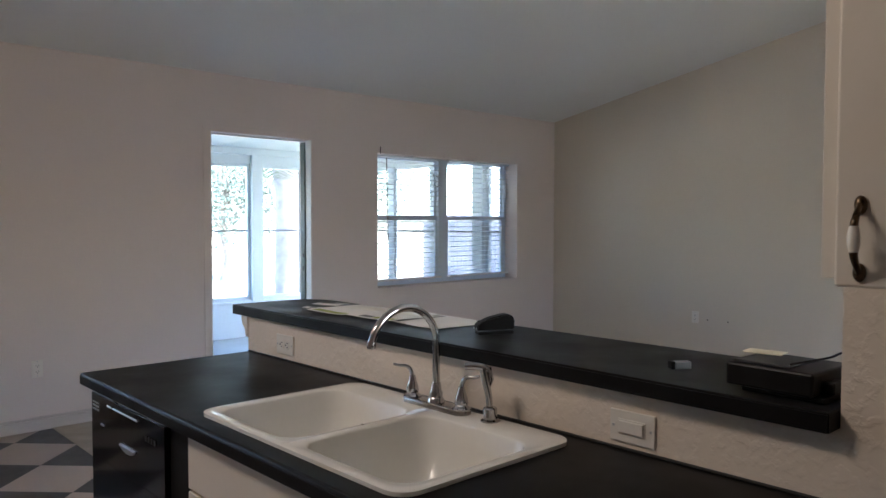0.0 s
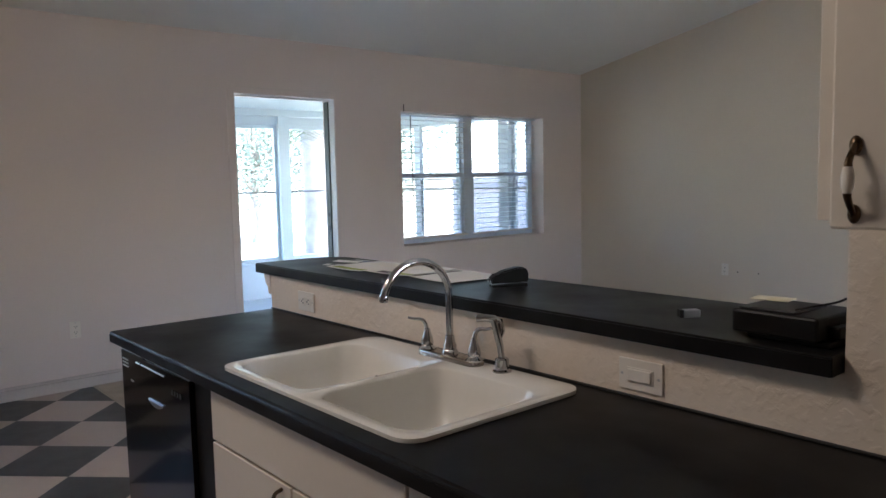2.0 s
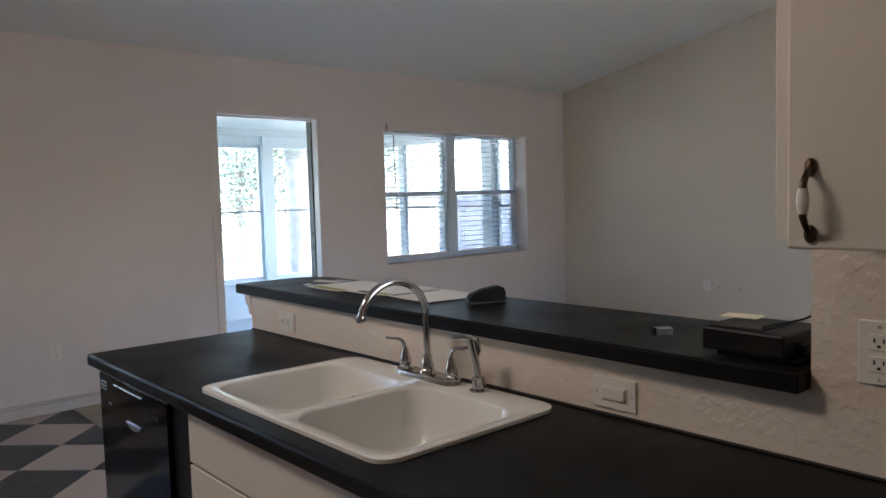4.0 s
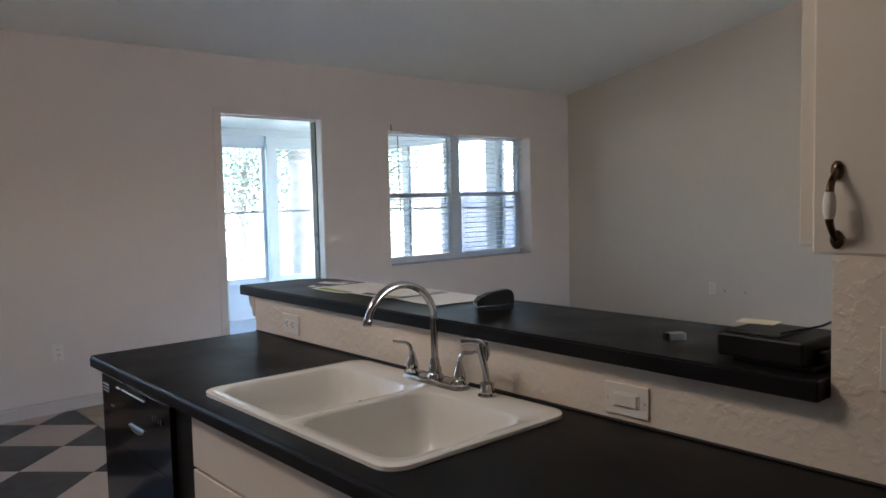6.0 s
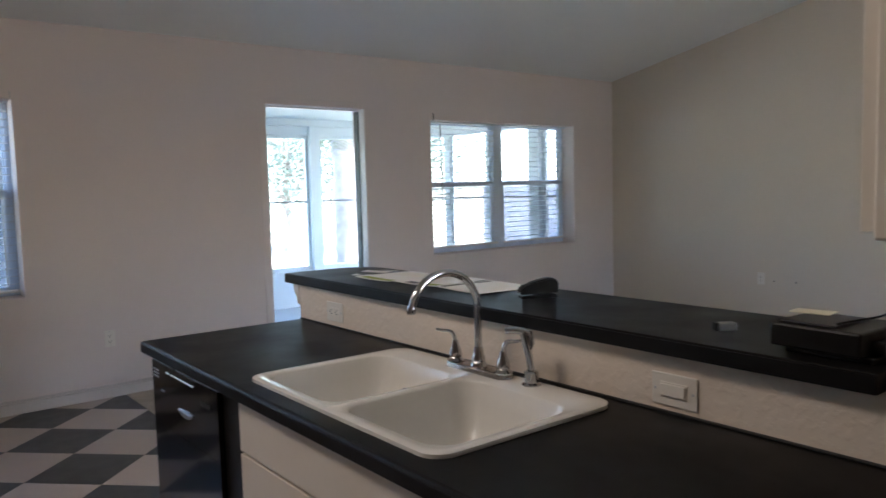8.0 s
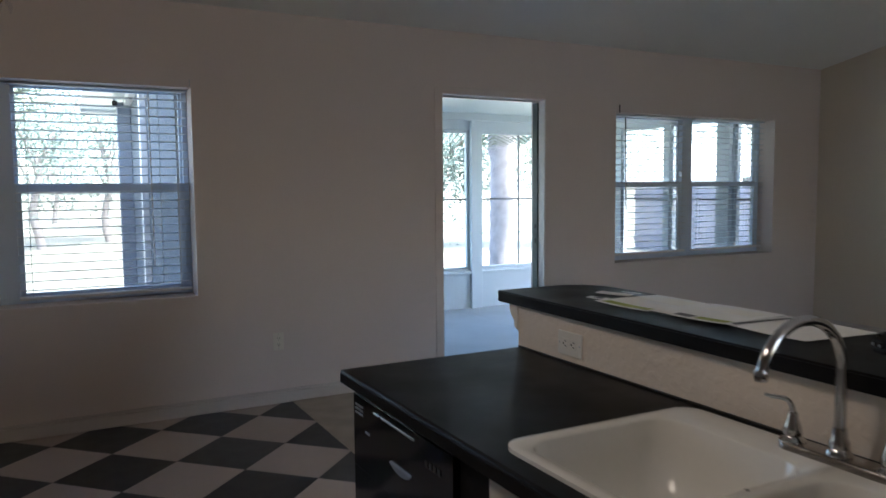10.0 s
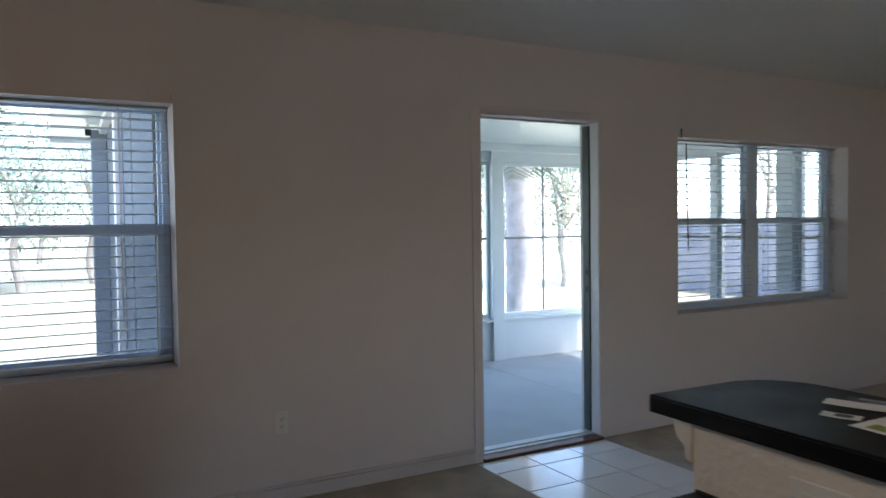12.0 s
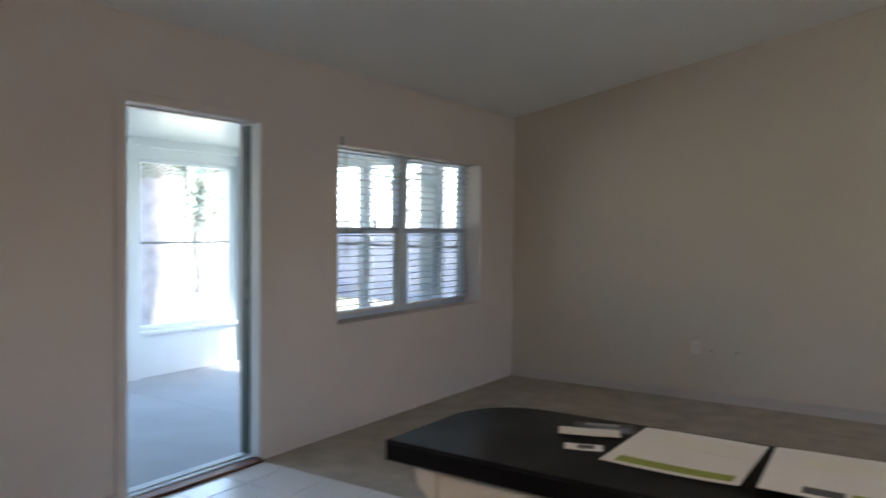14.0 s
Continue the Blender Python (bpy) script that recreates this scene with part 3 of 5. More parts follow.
def eave_trim():
    """White board along the top of the outside wall, following the roof slope."""
    bm = bmesh.new()
    k = -0.30 / (SY - WT)
    vs = []
    for y in (WT + 0.01, SY - 0.03):
        z = 2.62 + k * (y - WT) - 0.003
        vs.append([bm.verts.new(q) for q in ((SX0 - 0.14, y, z), (SX0 - 0.0805, y, z), (SX0 - 0.0805, y, z - 0.075), (SX0 - 0.14, y, z - 0.075))])
    bm.faces.new(vs[0])
    bm.faces.new(vs[1])
    for i in range(4):
        bm.faces.new((vs[0][i], vs[0][(i + 1) % 4], vs[1][(i + 1) % 4], vs[1][i]))
    single("trim_eave", bm, M_TRIM, "white trim board under the sunroom eave", "trim", kind="structure")
    f = thing("eave_fixture", (SX0 - 0.23, SY - 0.05, 2.24), "small dark box fixture under the eave corner", "fixture")
    part("body", boxes((SX0 - 0.245, SX0 - 0.2005, SY - 0.08, SY - 0.03, 2.225, 2.285), bevel=0.006), M_BLACKMATT, f)
    part("bracket", boxes((SX0 - 0.235, SX0 - 0.215, SY - 0.06, SY - 0.04, 2.286, 2.317), bevel=0.003), M_SILVER, f, "grey bracket")


eave_trim()

# ---- ground ----
def ground_sheet():
    bm = bmesh.new()
    n = 40
    R = 320.0
    grid = {}
    for i in range(n + 1):
        for j in range(n + 1):
            u, v = (i / n * 2 - 1), (j / n * 2 - 1)
            x, y = R * u * abs(u), R * v * abs(v)
            z = -0.32
            if y > 4 or abs(x) > 9:
                z += 0.06 * noise.noise((x * 0.15, y * 0.15, 0))
            grid[i, j] = bm.verts.new((x, y, z))
    for i in range(n):
        for j in range(n):
            bm.faces.new((grid[i, j], grid[i + 1, j], grid[i + 1, j + 1], grid[i, j + 1]))
    return bm


single("ground", ground_sheet(), M_GRASS, "sunlit lawn reaching the distance", "lawn", kind="structure", smooth=60)

# ---- kitchen: counter, cabinets, dishwasher ----
CT, CB = 0.88, 0.842
SINK = (-0.600, -0.048, -4.405, -3.522)
X_F = -0.657
hx0, hx1, hy0, hy1 = SINK[0] + 0.02, SINK[1] - 0.02, SINK[2] + 0.02, SINK[3] - 0.02
Y_END = -7.2


def counter_mesh():
    bm = bmesh.new()
    prof = [(X_F, CB), (X_F, CT - 0.008), (X_F + 0.003, CT - 0.002), (X_F + 0.01, CT)]
    # front nosing and top as one swept outline either side of the sink hole
    def slab(y0, y1, xa, xb, nose):
        pts = (prof if nose else [(xa, CB), (xa, CT)]) + [(xb, CT), (xb, CB)]
        a = [bm.verts.new((x, y0, z)) for x, z in pts]
        b = [bm.verts.new((x, y1, z)) for x, z in pts]
        bm.faces.new(a)
        bm.faces.new(b)
        for i in range(len(pts)):
            j = (i + 1) % len(pts)
            bm.faces.new((a[i], a[j], b[j], b[i]))
    slab(hy1, -2.715, X_F, -0.002, True)
    slab(Y_END, hy0, X_F, -0.002, True)
    slab(hy0, hy1, X_F, hx0, True)
    slab(hy0, hy1, hx1, -0.002, False)
    return bm


counter = thing("countertop", (-0.34, -4.9, CB), "black laminate kitchen countertop with a sink cutout", "countertop")
part("surface", counter_mesh(), M_COUNTER, counter)
part("front_edge", boxes((X_F - 0.0026, X_F - 0.0004, Y_END, -2.717, CB, CT - 0.009), bevel=0.0008), M_COUNTER, counter, "black laminate edge band")
part("end_edge", boxes((X_F + 0.002, -0.003, -2.7146, -2.7125, CB, CT - 0.002), bevel=0.0008), M_COUNTER, counter, "black laminate edge band")
single("counter_seam", boxes((-0.010, -0.0015, Y_END, -2.716, CT + 0.0005, CT + 0.006), bevel=0.002), M_DARK, "black caulk line where counter meets wall", "caulk", kind="structure")


def pull_handle(parent, x, y, z, h, vertical=True):
    """A short bow handle on a door face at x."""
    d = h / 2
    pts = curve_pts([(x, y, z + d), (x - 0.022, y, z + d * 0.8), (x - 0.028, y, z), (x - 0.022, y, z - d * 0.8), (x, y, z - d)], 16)
    return part("handle", tube(bmesh.new(), pts, 0.005, 8), M_BRONZE, parent, "dark bronze bow handle", smooth=40)


def base_unit(name, y0, y1, label, drawers=False, doors=2, false_front=True):
    u = thing(name, (-0.32, (y0 + y1) / 2, 0), label, "cabinet", "base cabinets")
    # open carcass: sides, floor, back and front rail leave room for a bowl
    zc = CB - 0.003
    part("body", boxes((-0.596, -0.01, y0, y0 + 0.018, 0.10, zc), (-0.596, -0.01, y1 - 0.018, y1, 0.10, zc), (-0.596, -0.028, y0 + 0.018, y1 - 0.018, 0.10, 0.118), (-0.028, -0.01, y0 + 0.018, y1 - 0.018, 0.10, zc), (-0.614, -0.596, y0, y1, 0.10, zc)), M_CAB, u)
    part("toe_kick", boxes((-0.56, -0.54, y0, y1, 0.004, 0.098)), M_DARK, u)
    if false_front:
        part("drawer_front", boxes((-0.634, -0.6145, y0 + 0.004, y1 - 0.004, 0.684, CB - 0.006), bevel=0.0025), M_CAB, u)
    w = (y1 - y0) / doors
    for i in range(doors):
        a, b = y0 + w * i, y0 + w * (i + 1)
        d = part("door", boxes((-0.634, -0.6145, a + 0.004, b - 0.004, 0.11, 0.676), bevel=0.0025), M_CAB, u)
        hy = (b - 0.045) if i == 0 else (a + 0.045)
        pull_handle(d, -0.634, hy, 0.612, 0.10)
    return u


base_unit("sink_cabinet", -4.44, -3.535, "cream painted sink base cabinet under black counter")
base_unit("base_cabinet", -5.35, -4.444, "cream painted base cabinet beside the sink cabinet")
base_unit("base_cabinet", -6.26, -5.354, "cream painted base cabinet near the kitchen end")
base_unit("base_cabinet", -7.17, -6.264, "cream painted base cabinet at the kitchen end")
single("end_panel", boxes((-0.62, -0.01, -2.765, -2.745, 0.004, CB - 0.002), bevel=0.002), M_BLACKMATT, "black end panel beside the dishwasher", "panel")
single("filler_strip", boxes((-0.62, -0.01, -3.532, -3.392, 0.004, CB - 0.002)), M_BLACKMATT, "black filler strip between dishwasher and cabinet", "filler")


def dishwasher():
    y0, y1 = -3.388, -2.768
    d = thing("dishwasher", (-0.32, (y0 + y1) / 2, 0), "glossy black built-in dishwasher with silver handle", "dishwasher")
    part("body", boxes((-0.585, -0.02, y0 + 0.005, y1 - 0.005, 0.02, CB - 0.012)), M_BLACKMATT, d)
    part("door", boxes((-0.6365, -0.586, y0, y1, 0.12, 0.602), bevel=0.0008), M_BLACK, d)
    p = part("control_panel", boxes((-0.6368, -0.586, y0, y1, 0.6026, CB - 0.022), bevel=0.0008), M_BLACK, d, "glossy black control panel")
    part("top_trim", boxes((-0.635, -0.587, y0 + 0.002, y1 - 0.002, CB - 0.020, CB - 0.014), bevel=0.002), M_SILVER, d, "thin silver trim")
    bm = bmesh.new()
    for k in range(3):
        box(bm, -0.6395, -0.6375, y1 - 0.075, y1 - 0.018, 0.765 + 0.012 * k, 0.770 + 0.012 * k)
    part("vent", bm, M_SILVER, p, "slotted vent with silver edges")
    bm = bmesh.new()
    for k in range(4):
        box(bm, -0.6395, -0.6375, y0 + 0.06 + 0.022 * k, y0 + 0.074 + 0.022 * k, 0.752, 0.768, 0.001)
    part("button", bm, M_DARK, p)
    part("grip_rail", boxes((-0.641, -0.6372, y0 + 0.20, y1 - 0.16, CB - 0.046, CB - 0.040), bevel=0.0015), M_SILVER, p, "thin silver edge of the grip recess")
    part("badge", boxes((-0.6395, -0.6375, y1 - 0.125, y1 - 0.095, 0.722, 0.728)), M_SILVER, p, "small pale badge")
    # crescent grip
    bm = bmesh.new()
    yc, zc = (y0 + y1) / 2 - 0.03, 0.70
    n = 14
    top, bot, tf, bf = [], [], [], []
    for i in range(n + 1):
        u = i / n * 2 - 1
        y = yc + u * 0.062
        zt = zc
        zb = zc - 0.021 * math.sqrt(max(0, 1 - u * u)) - 0.0004
        top.append(bm.verts.new((-0.6375, y, zt)))
        bot.append(bm.verts.new((-0.6375, y, zb)))
        tf.append(bm.verts.new((-0.645, y, zt - 0.003)))
        bf.append(bm.verts.new((-0.642, y, zb)))
    for i in range(n):
        for a, b in ((top, tf), (tf, bf), (bf, bot)):
            bm.faces.new((a[i], a[i + 1], b[i + 1], b[i]))
    part("grip", bm, M_SILVER, p, "silver crescent grip", smooth=40)
    part("kick_plate", boxes((-0.582, -0.57, y0, y1, 0.004, 0.115)), M_BLACKMATT, d)


dishwasher()


# ---- sink ----
def rounded_rect(x0, x1, y0, y1, r, per=7):
    """Loop of points, counter-clockwise, starting at the lower-right corner."""
    out = []
    for cx, cy, a0 in ((x1 - r, y0 + r, -90), (x1 - r, y1 - r, 0), (x0 + r, y1 - r, 90), (x0 + r, y0 + r, 180)):
        for i in range(per):
            a = radians(a0 + 90 * i / (per - 1))
            out.append((cx + r * math.cos(a), cy + r * math.sin(a)))
    return out


def rim_loop(x0, x1, y0, y1, radii, per=7):
    out = []
    for (cx, cy, a0), r in zip(((x1, y0, -90), (x1, y1, 0), (x0, y1, 90), (x0, y0, 180)), radii):
        sx, sy = (-1 if cx == x1 else 1), (1 if cy == y0 else -1)
        for i in range(per):
            a = radians(a0 + 90 * i / (per - 1))
            out.append((cx + sx * r + r * math.cos(a), cy + sy * r + r * math.sin(a)))
    return out


def sink():
    x0, x1, y0, y1 = SINK
    s = thing("kitchen_sink", ((x0 + x1) / 2, (y0 + y1) / 2, CT), "white enamel double bowl drop-in kitchen sink", "sink")
    ym = (y0 + y1) / 2
    zt = CT + 0.012
    bm = bmesh.new()
    for (ya, yb, low) in ((y0, ym, True), (ym, y1, False)):
        R, e = 0.055, 0.0005
        # order of corners: (x1,y0) (x1,y1) (x0,y1) (x0,y0)
        rad = (R, e, e, R) if low else (e, R, R, e)
        out0 = rim_loop(x0, x1, ya, yb, rad)
        g = 0.006
        ya2, yb2 = (ya + g, yb) if low else (ya, yb - g)
        out1 = rim_loop(x0 + g, x1 - g, ya2, yb2, rad)
        m0, m1 = (0.031, 0.014) if low else (0.014, 0.031)
        bx0, bx1, by0, by1 = x0 + 0.032, x1 - 0.105, ya + m0, yb - m1
        in0 = rounded_rect(bx0, bx1, by0, by1, 0.07)
        in1 = rounded_rect(bx0 + 0.005, bx1 - 0.005, by0 + 0.005, by1 - 0.005, 0.067)
        in2 = rounded_rect(bx0 + 0.010, bx1 - 0.010, by0 + 0.009, by1 - 0.009, 0.065)
        in3 = rounded_rect(bx0 + 0.026, bx1 - 0.026, by0 + 0.024, by1 - 0.024, 0.062)
        in4 = rounded_rect(bx0 + 0.046, bx1 - 0.046, by0 + 0.044, by1 - 0.044, 0.06)
        in5 = rounded_rect(bx0 + 0.072, bx1 - 0.072, by0 + 0.070, by1 - 0.070, 0.058)
        in6 = rounded_rect(bx0 + 0.105, bx1 - 0.105, by0 + 0.10, by1 - 0.10, 0.055)
        in7 = rounded_rect(bx0 + 0.150, bx1 - 0.150, by0 + 0.135, by1 - 0.135, 0.03)
        rings = [(out0, CT + 0.001), (out0, CT + 0.010), (out1, zt), (in0, zt - 0.001), (in1, zt - 0.007), (in2, zt - 0.06), (in3, zt - 0.11), (in4, zt - 0.15), (in5, zt - 0.178), (in6, zt - 0.197), (in7, zt - 0.208)]
        loops = [[bm.verts.new((x, y, z)) for x, y in loop] for loop, z in rings]
        n = len(loops[0])
        for a, b in zip(loops, loops[1:]):
            for i in range(n):
                j = (i + 1) % n
                mid = (a[i].co + a[j].co) / 2
                if a is loops[0] or a is loops[1]:
                    if abs(mid.y - ym) < 0.001 and abs(a[i].co.y - a[j].co.y) < 0.001:
                        continue
                bm.faces.new((a[i], a[j], b[j], b[i]))
        bm.faces.new(loops[-1])
    bmesh.ops.remove_doubles(bm, verts=bm.verts[:], dist=0.0012)
    part("basin", bm, M_SINK, s, smooth=50)
    part("chip", lathe(bmesh.new(), [(0.0, 0.0012), (0.003, 0.001), (0.0045, 0.0)], (-0.352, ym + 0.010, zt - 0.0004), n=9), M_DARK, s, "small dark chip in the enamel")
    for ya in ((y0 + ym) / 2, (y1 + ym) / 2):
        c = (x0 + 0.038 + (x1 - 0.105 - x0 - 0.038) / 2, ya, zt - 0.2075)
        d = part("drain", lathe(bmesh.new(), [(0.0, 0.001), (0.03, 0.001), (0.034, 0.004), (0.044, 0.004), (0.045, 0.0)], c, n=24), M_CHROME, s, "chrome drain", smooth=30)
    return zt


ZS = sink()


def faucet():
    x, y = -0.090, -3.950
    f = thing("kitchen_faucet", (x, y, ZS), "chrome gooseneck kitchen faucet with two lever handles", "faucet")
    z = ZS - 0.001
    plate = bmesh.new()
    prism(plate, [(x + 0.028 * math.cos(a) , y + (0.10 if math.sin(a) > 0 else -0.10) + 0.028 * math.sin(a)) for a in [2 * math.pi * (i + 0.5) / 24 for i in range(24)]], z, z + 0.016, 0.005)
    part("deck_plate", plate, M_NICKEL, f, smooth=40)
    base = lathe(bmesh.new(), [(0.024, 0.012), (0.024, 0.022), (0.018, 0.03), (0.019, 0.042), (0.015, 0.05), (0.013, 0.07)], (x, y, z), n=24)
    part("spout_base", base, M_CHROME, f, smooth=40)
    r = 0.115
    top = 0.185
    pts = [(x, y, z + 0.06), (x, y, z + 0.12), (x, y, z + top)]
    for i in range(1, 17):
        a = math.pi * i / 16 * 0.92
        pts.append((x - r + r * math.cos(a), y, z + top + r * 0.92 * math.sin(a)))
    pts.append((pts[-1][0] - 0.003, y, pts[-1][2] - 0.012))
    part("spout", tube(bmesh.new(), pts, 0.0105, 16), M_CHROME, f, smooth=50)
    end = Vector(pts[-1])
    part("aerator", lathe(bmesh.new(), [(0.0, -0.001), (0.0105, -0.001), (0.0118, 0.003), (0.0118, 0.014), (0.0106, 0.018)], end - Vector((0, 0, 0.006)), n=18), M_CHROME, f, smooth=40)
    for s, dirn in ((1, Vector((-0.75, 0.62, 0))), (-1, Vector((0.25, -0.95, 0)))):
        c = Vector((x, y + s * 0.102, z + 0.012))
        h = part("handle", lathe(bmesh.new(), [(0.0, 0), (0.026, 0), (0.027, 0.005), (0.019, 0.010), (0.0165, 0.014), (0.019, 0.020), (0.0165, 0.034), (0.011, 0.050), (0.009, 0.062), (0.0, 0.066)], c, n=20), M_CHROME, f, smooth=40)
        d = dirn.normalized()
        lp = curve_pts([c + Vector((0, 0, 0.055)), c + Vector((0, 0, 0.076)) + d * 0.004, c + d * 0.016 + Vector((0, 0, 0.090)), c + d * 0.040 + Vector((0, 0, 0.093)), c + d * 0.056 + Vector((0, 0, 0.097))], 16)
        k = len(lp)
        part("lever", tube(bmesh.new(), lp, [0.0078 - 0.004 * i / k for i in range(k)], 10, 0.8), M_CHROME, h, smooth=50)
    # side sprayer
    c = Vector((x + 0.004, y - 0.205, z))
    sp = thing("side_sprayer", c, "chrome pull-out side sprayer standing in its holder", "sprayer")
    part("holder", lathe(bmesh.new(), [(0.0, 0), (0.026, 0), (0.026, 0.004), (0.019, 0.008), (0.019, 0.034), (0.015, 0.038), (0.0, 0.038)], c, n=20), M_CHROME, sp, smooth=40)
    lean = Vector((-0.03, 0.03, 0))
    pts = [c + Vector((0, 0, 0.03)), c + lean * 0.1 + Vector((0, 0, 0.07)), c + lean * 0.3 + Vector((0, 0, 0.11)), c + lean * 0.45 + Vector((0, 0, 0.142))]
    wand = part("wand", tube(bmesh.new(), pts, [0.008, 0.009, 0.0105, 0.0105], 14), M_CHROME, sp, smooth=50)
    hd = Vector((-0.72, 0.68, 0.05)).normalized()
    p0 = pts[-1]
    part("spray_head", tube(bmesh.new(), [p0 - hd * 0.014 + Vector((0, 0, -0.006)), p0 + hd * 0.0, p0 + hd * 0.02 + Vector((0, 0, 0.003)), p0 + hd * 0.048 + Vector((0, 0, 0.0))], [0.007, 0.0105, 0.0095, 0.009], 14), M_CHROME, wand, smooth=50)
    part("trigger", tube(bmesh.new(), [p0 - hd * 0.016, p0 - hd * 0.022 + Vector((0, 0, -0.03)), p0 - hd * 0.012 + Vector((0, 0, -0.06))], [0.006, 0.007, 0.005], 8), M_CHROME, wand, smooth=50)


faucet()

# ---- bar top ----
BT, BB = 1.063, 1.024
# the front edge runs slightly askew to the wall below
BAR_S, BAR_N = (-0.047, -4.976), (-0.006, -2.584)
BAR_X1 = 0.392
poly = [BAR_S, (BAR_X1, -4.976)]
R = 0.155
for i in range(13):
    a = radians(90 * i / 12)
    poly.append((BAR_X1 - R + R * math.cos(a), BAR_N[1] - 0.006 - R + R * math.sin(a)))
poly.append(BAR_N)
bar = thing("bar_top", (0.16, -3.8, BB), "black laminate raised bar top with a rounded corner", "bar top")
part("slab", prism(bmesh.new(), poly, BB, BT, 0.003), M_COUNTER, bar)
band = [(BAR_S[0] - 0.0026, BAR_S[1] + 0.002), (BAR_S[0] - 0.0004, BAR_S[1] + 0.002), (BAR_N[0] - 0.0004, BAR_N[1] - 0.002), (BAR_N[0] - 0.0026, BAR_N[1] - 0.002)]
part("front_edge", prism(bmesh.new(), band, BB, BT - 0.005), M_COUNTER, bar, "black laminate edge band")


def corbel(x, y):
    """Scrolled bracket that carries the bar end."""
    side = [(0, 0), (0.052, 0), (0.052, -0.014), (0.046, -0.017), (0.048, -0.027), (0.043, -0.039), (0.032, -0.047), (0.021, -0.050), (0.018, -0.058), (0.022, -0.067), (0.019, -0.079), (0.008, -0.086), (0, -0.086)]
    bm = bmesh.new()
    a = [bm.verts.new((x, y + u, BB - 0.001 + v)) for u, v in side]
    b = [bm.verts.new((x + 0.05, y + u, BB - 0.001 + v)) for u, v in side]
    bm.faces.new(a)
    bm.faces.new(b)
    for i in range(len(side)):
        j = (i + 1) % len(side)
        bm.faces.new((a[i], a[j], b[j], b[i]))
    bmesh.ops.bevel(bm, geom=bm.edges[:], offset=0.002, segments=1, affect="EDGES")
    single("bracket", bm, M_CAB, "small cream scrolled wooden bracket under the bar end", "bracket", loc=(x, y, BB - 0.1))


corbel(-0.004, Y_KNEE + 0.001)


# ---- outlets and switches ----
def plate(name, c, normal, tall, label, kind_):
    """A cover plate; built facing -x at the origin of its thing, then turned."""
    p = thing(name, c, label, "outlet" if kind_ == "duplex" else "switch")
    w, h = (0.072, 0.117) if tall else (0.120, 0.076)
    def put(pname, rows, mat, parent=None, lab="", bevel=0.002):
        bm = bmesh.new()
        for (u0, u1, v0, v1, d0, d1) in rows:
            if normal == "x":
                box(bm, c[0] - d1, c[0] - d0, c[1] + u0, c[1] + u1, c[2] + v0, c[2] + v1, bevel)
            else:
                box(bm, c[0] + u0, c[0] + u1, c[1] - d1, c[1] - d0, c[2] + v0, c[2] + v1, bevel)
        return part(pname, bm, mat, parent or p, lab)
    put("cover", [(-w / 2, w / 2, -h / 2, h / 2, 0.0005, 0.006)], M_PLATE, bevel=0.0025)
    if kind_ == "duplex":
        for s in (-1, 1):
            u, v = (0, s * 0.02) if tall else (s * 0.02, 0)
            a, b = (0.0165, 0.0145) if tall else (0.0145, 0.0165)
            f = put("socket", [(u - a, u + a, v - b, v + b, 0.006, 0.0085)], M_PLATE)
            if tall:
                rows = [(u - 0.009, u - 0.0065, v - 0.001, v + 0.007, 0.0086, 0.0092), (u + 0.006, u + 0.009, v - 0.001, v + 0.007, 0.0086, 0.0092), (u - 0.003, u + 0.003, v - 0.010, v - 0.005, 0.0086, 0.0092)]
            else:
                rows = [(u - 0.007, u + 0.001, v + 0.0065, v + 0.009, 0.0086, 0.0092), (u - 0.007, u + 0.001, v - 0.009, v - 0.006, 0.0086, 0.0092), (u + 0.005, u + 0.010, v - 0.003, v + 0.003, 0.0086, 0.0092)]
            put("slot", rows, M_DARK, f, bevel=0)
    else:
        f = put("rocker_frame", [(-0.036, 0.036, -0.018, 0.018, 0.006, 0.008)], M_PLATE)
        put("rocker", [(-0.032, 0.032, -0.0145, 0.0145, 0.0082, 0.0125)], M_PLATE, bevel=0.003)
    screws = [(0, 0.048), (0, -0.048)] if tall else [(0.05, 0), (-0.05, 0)]
    for u, v in screws:
        put("screw", [(u - 0.003, u + 0.003, v - 0.003, v + 0.003, 0.006, 0.0072)], M_SILVER, bevel=0.001)


plate("wall_outlet", (0, -2.998, 0.941), "x", False, "cream duplex outlet plate set sideways on plaster", "duplex")
plate("light_switch", (0, -4.532, 0.935), "x", False, "cream rocker switch plate set sideways on plaster", "switch")
plate("wall_outlet", (0, -5.10, 1.112), "x", True, "cream upright duplex outlet on the kitchen partition", "duplex")
plate("wall_outlet", (-0.105, 0, 0.42), "y", True, "white duplex outlet low on the far wall", "duplex")
plate("wall_outlet", (5.41, -1.80, 0.46), "x", True, "white duplex outlet low on the living room wall", "duplex")


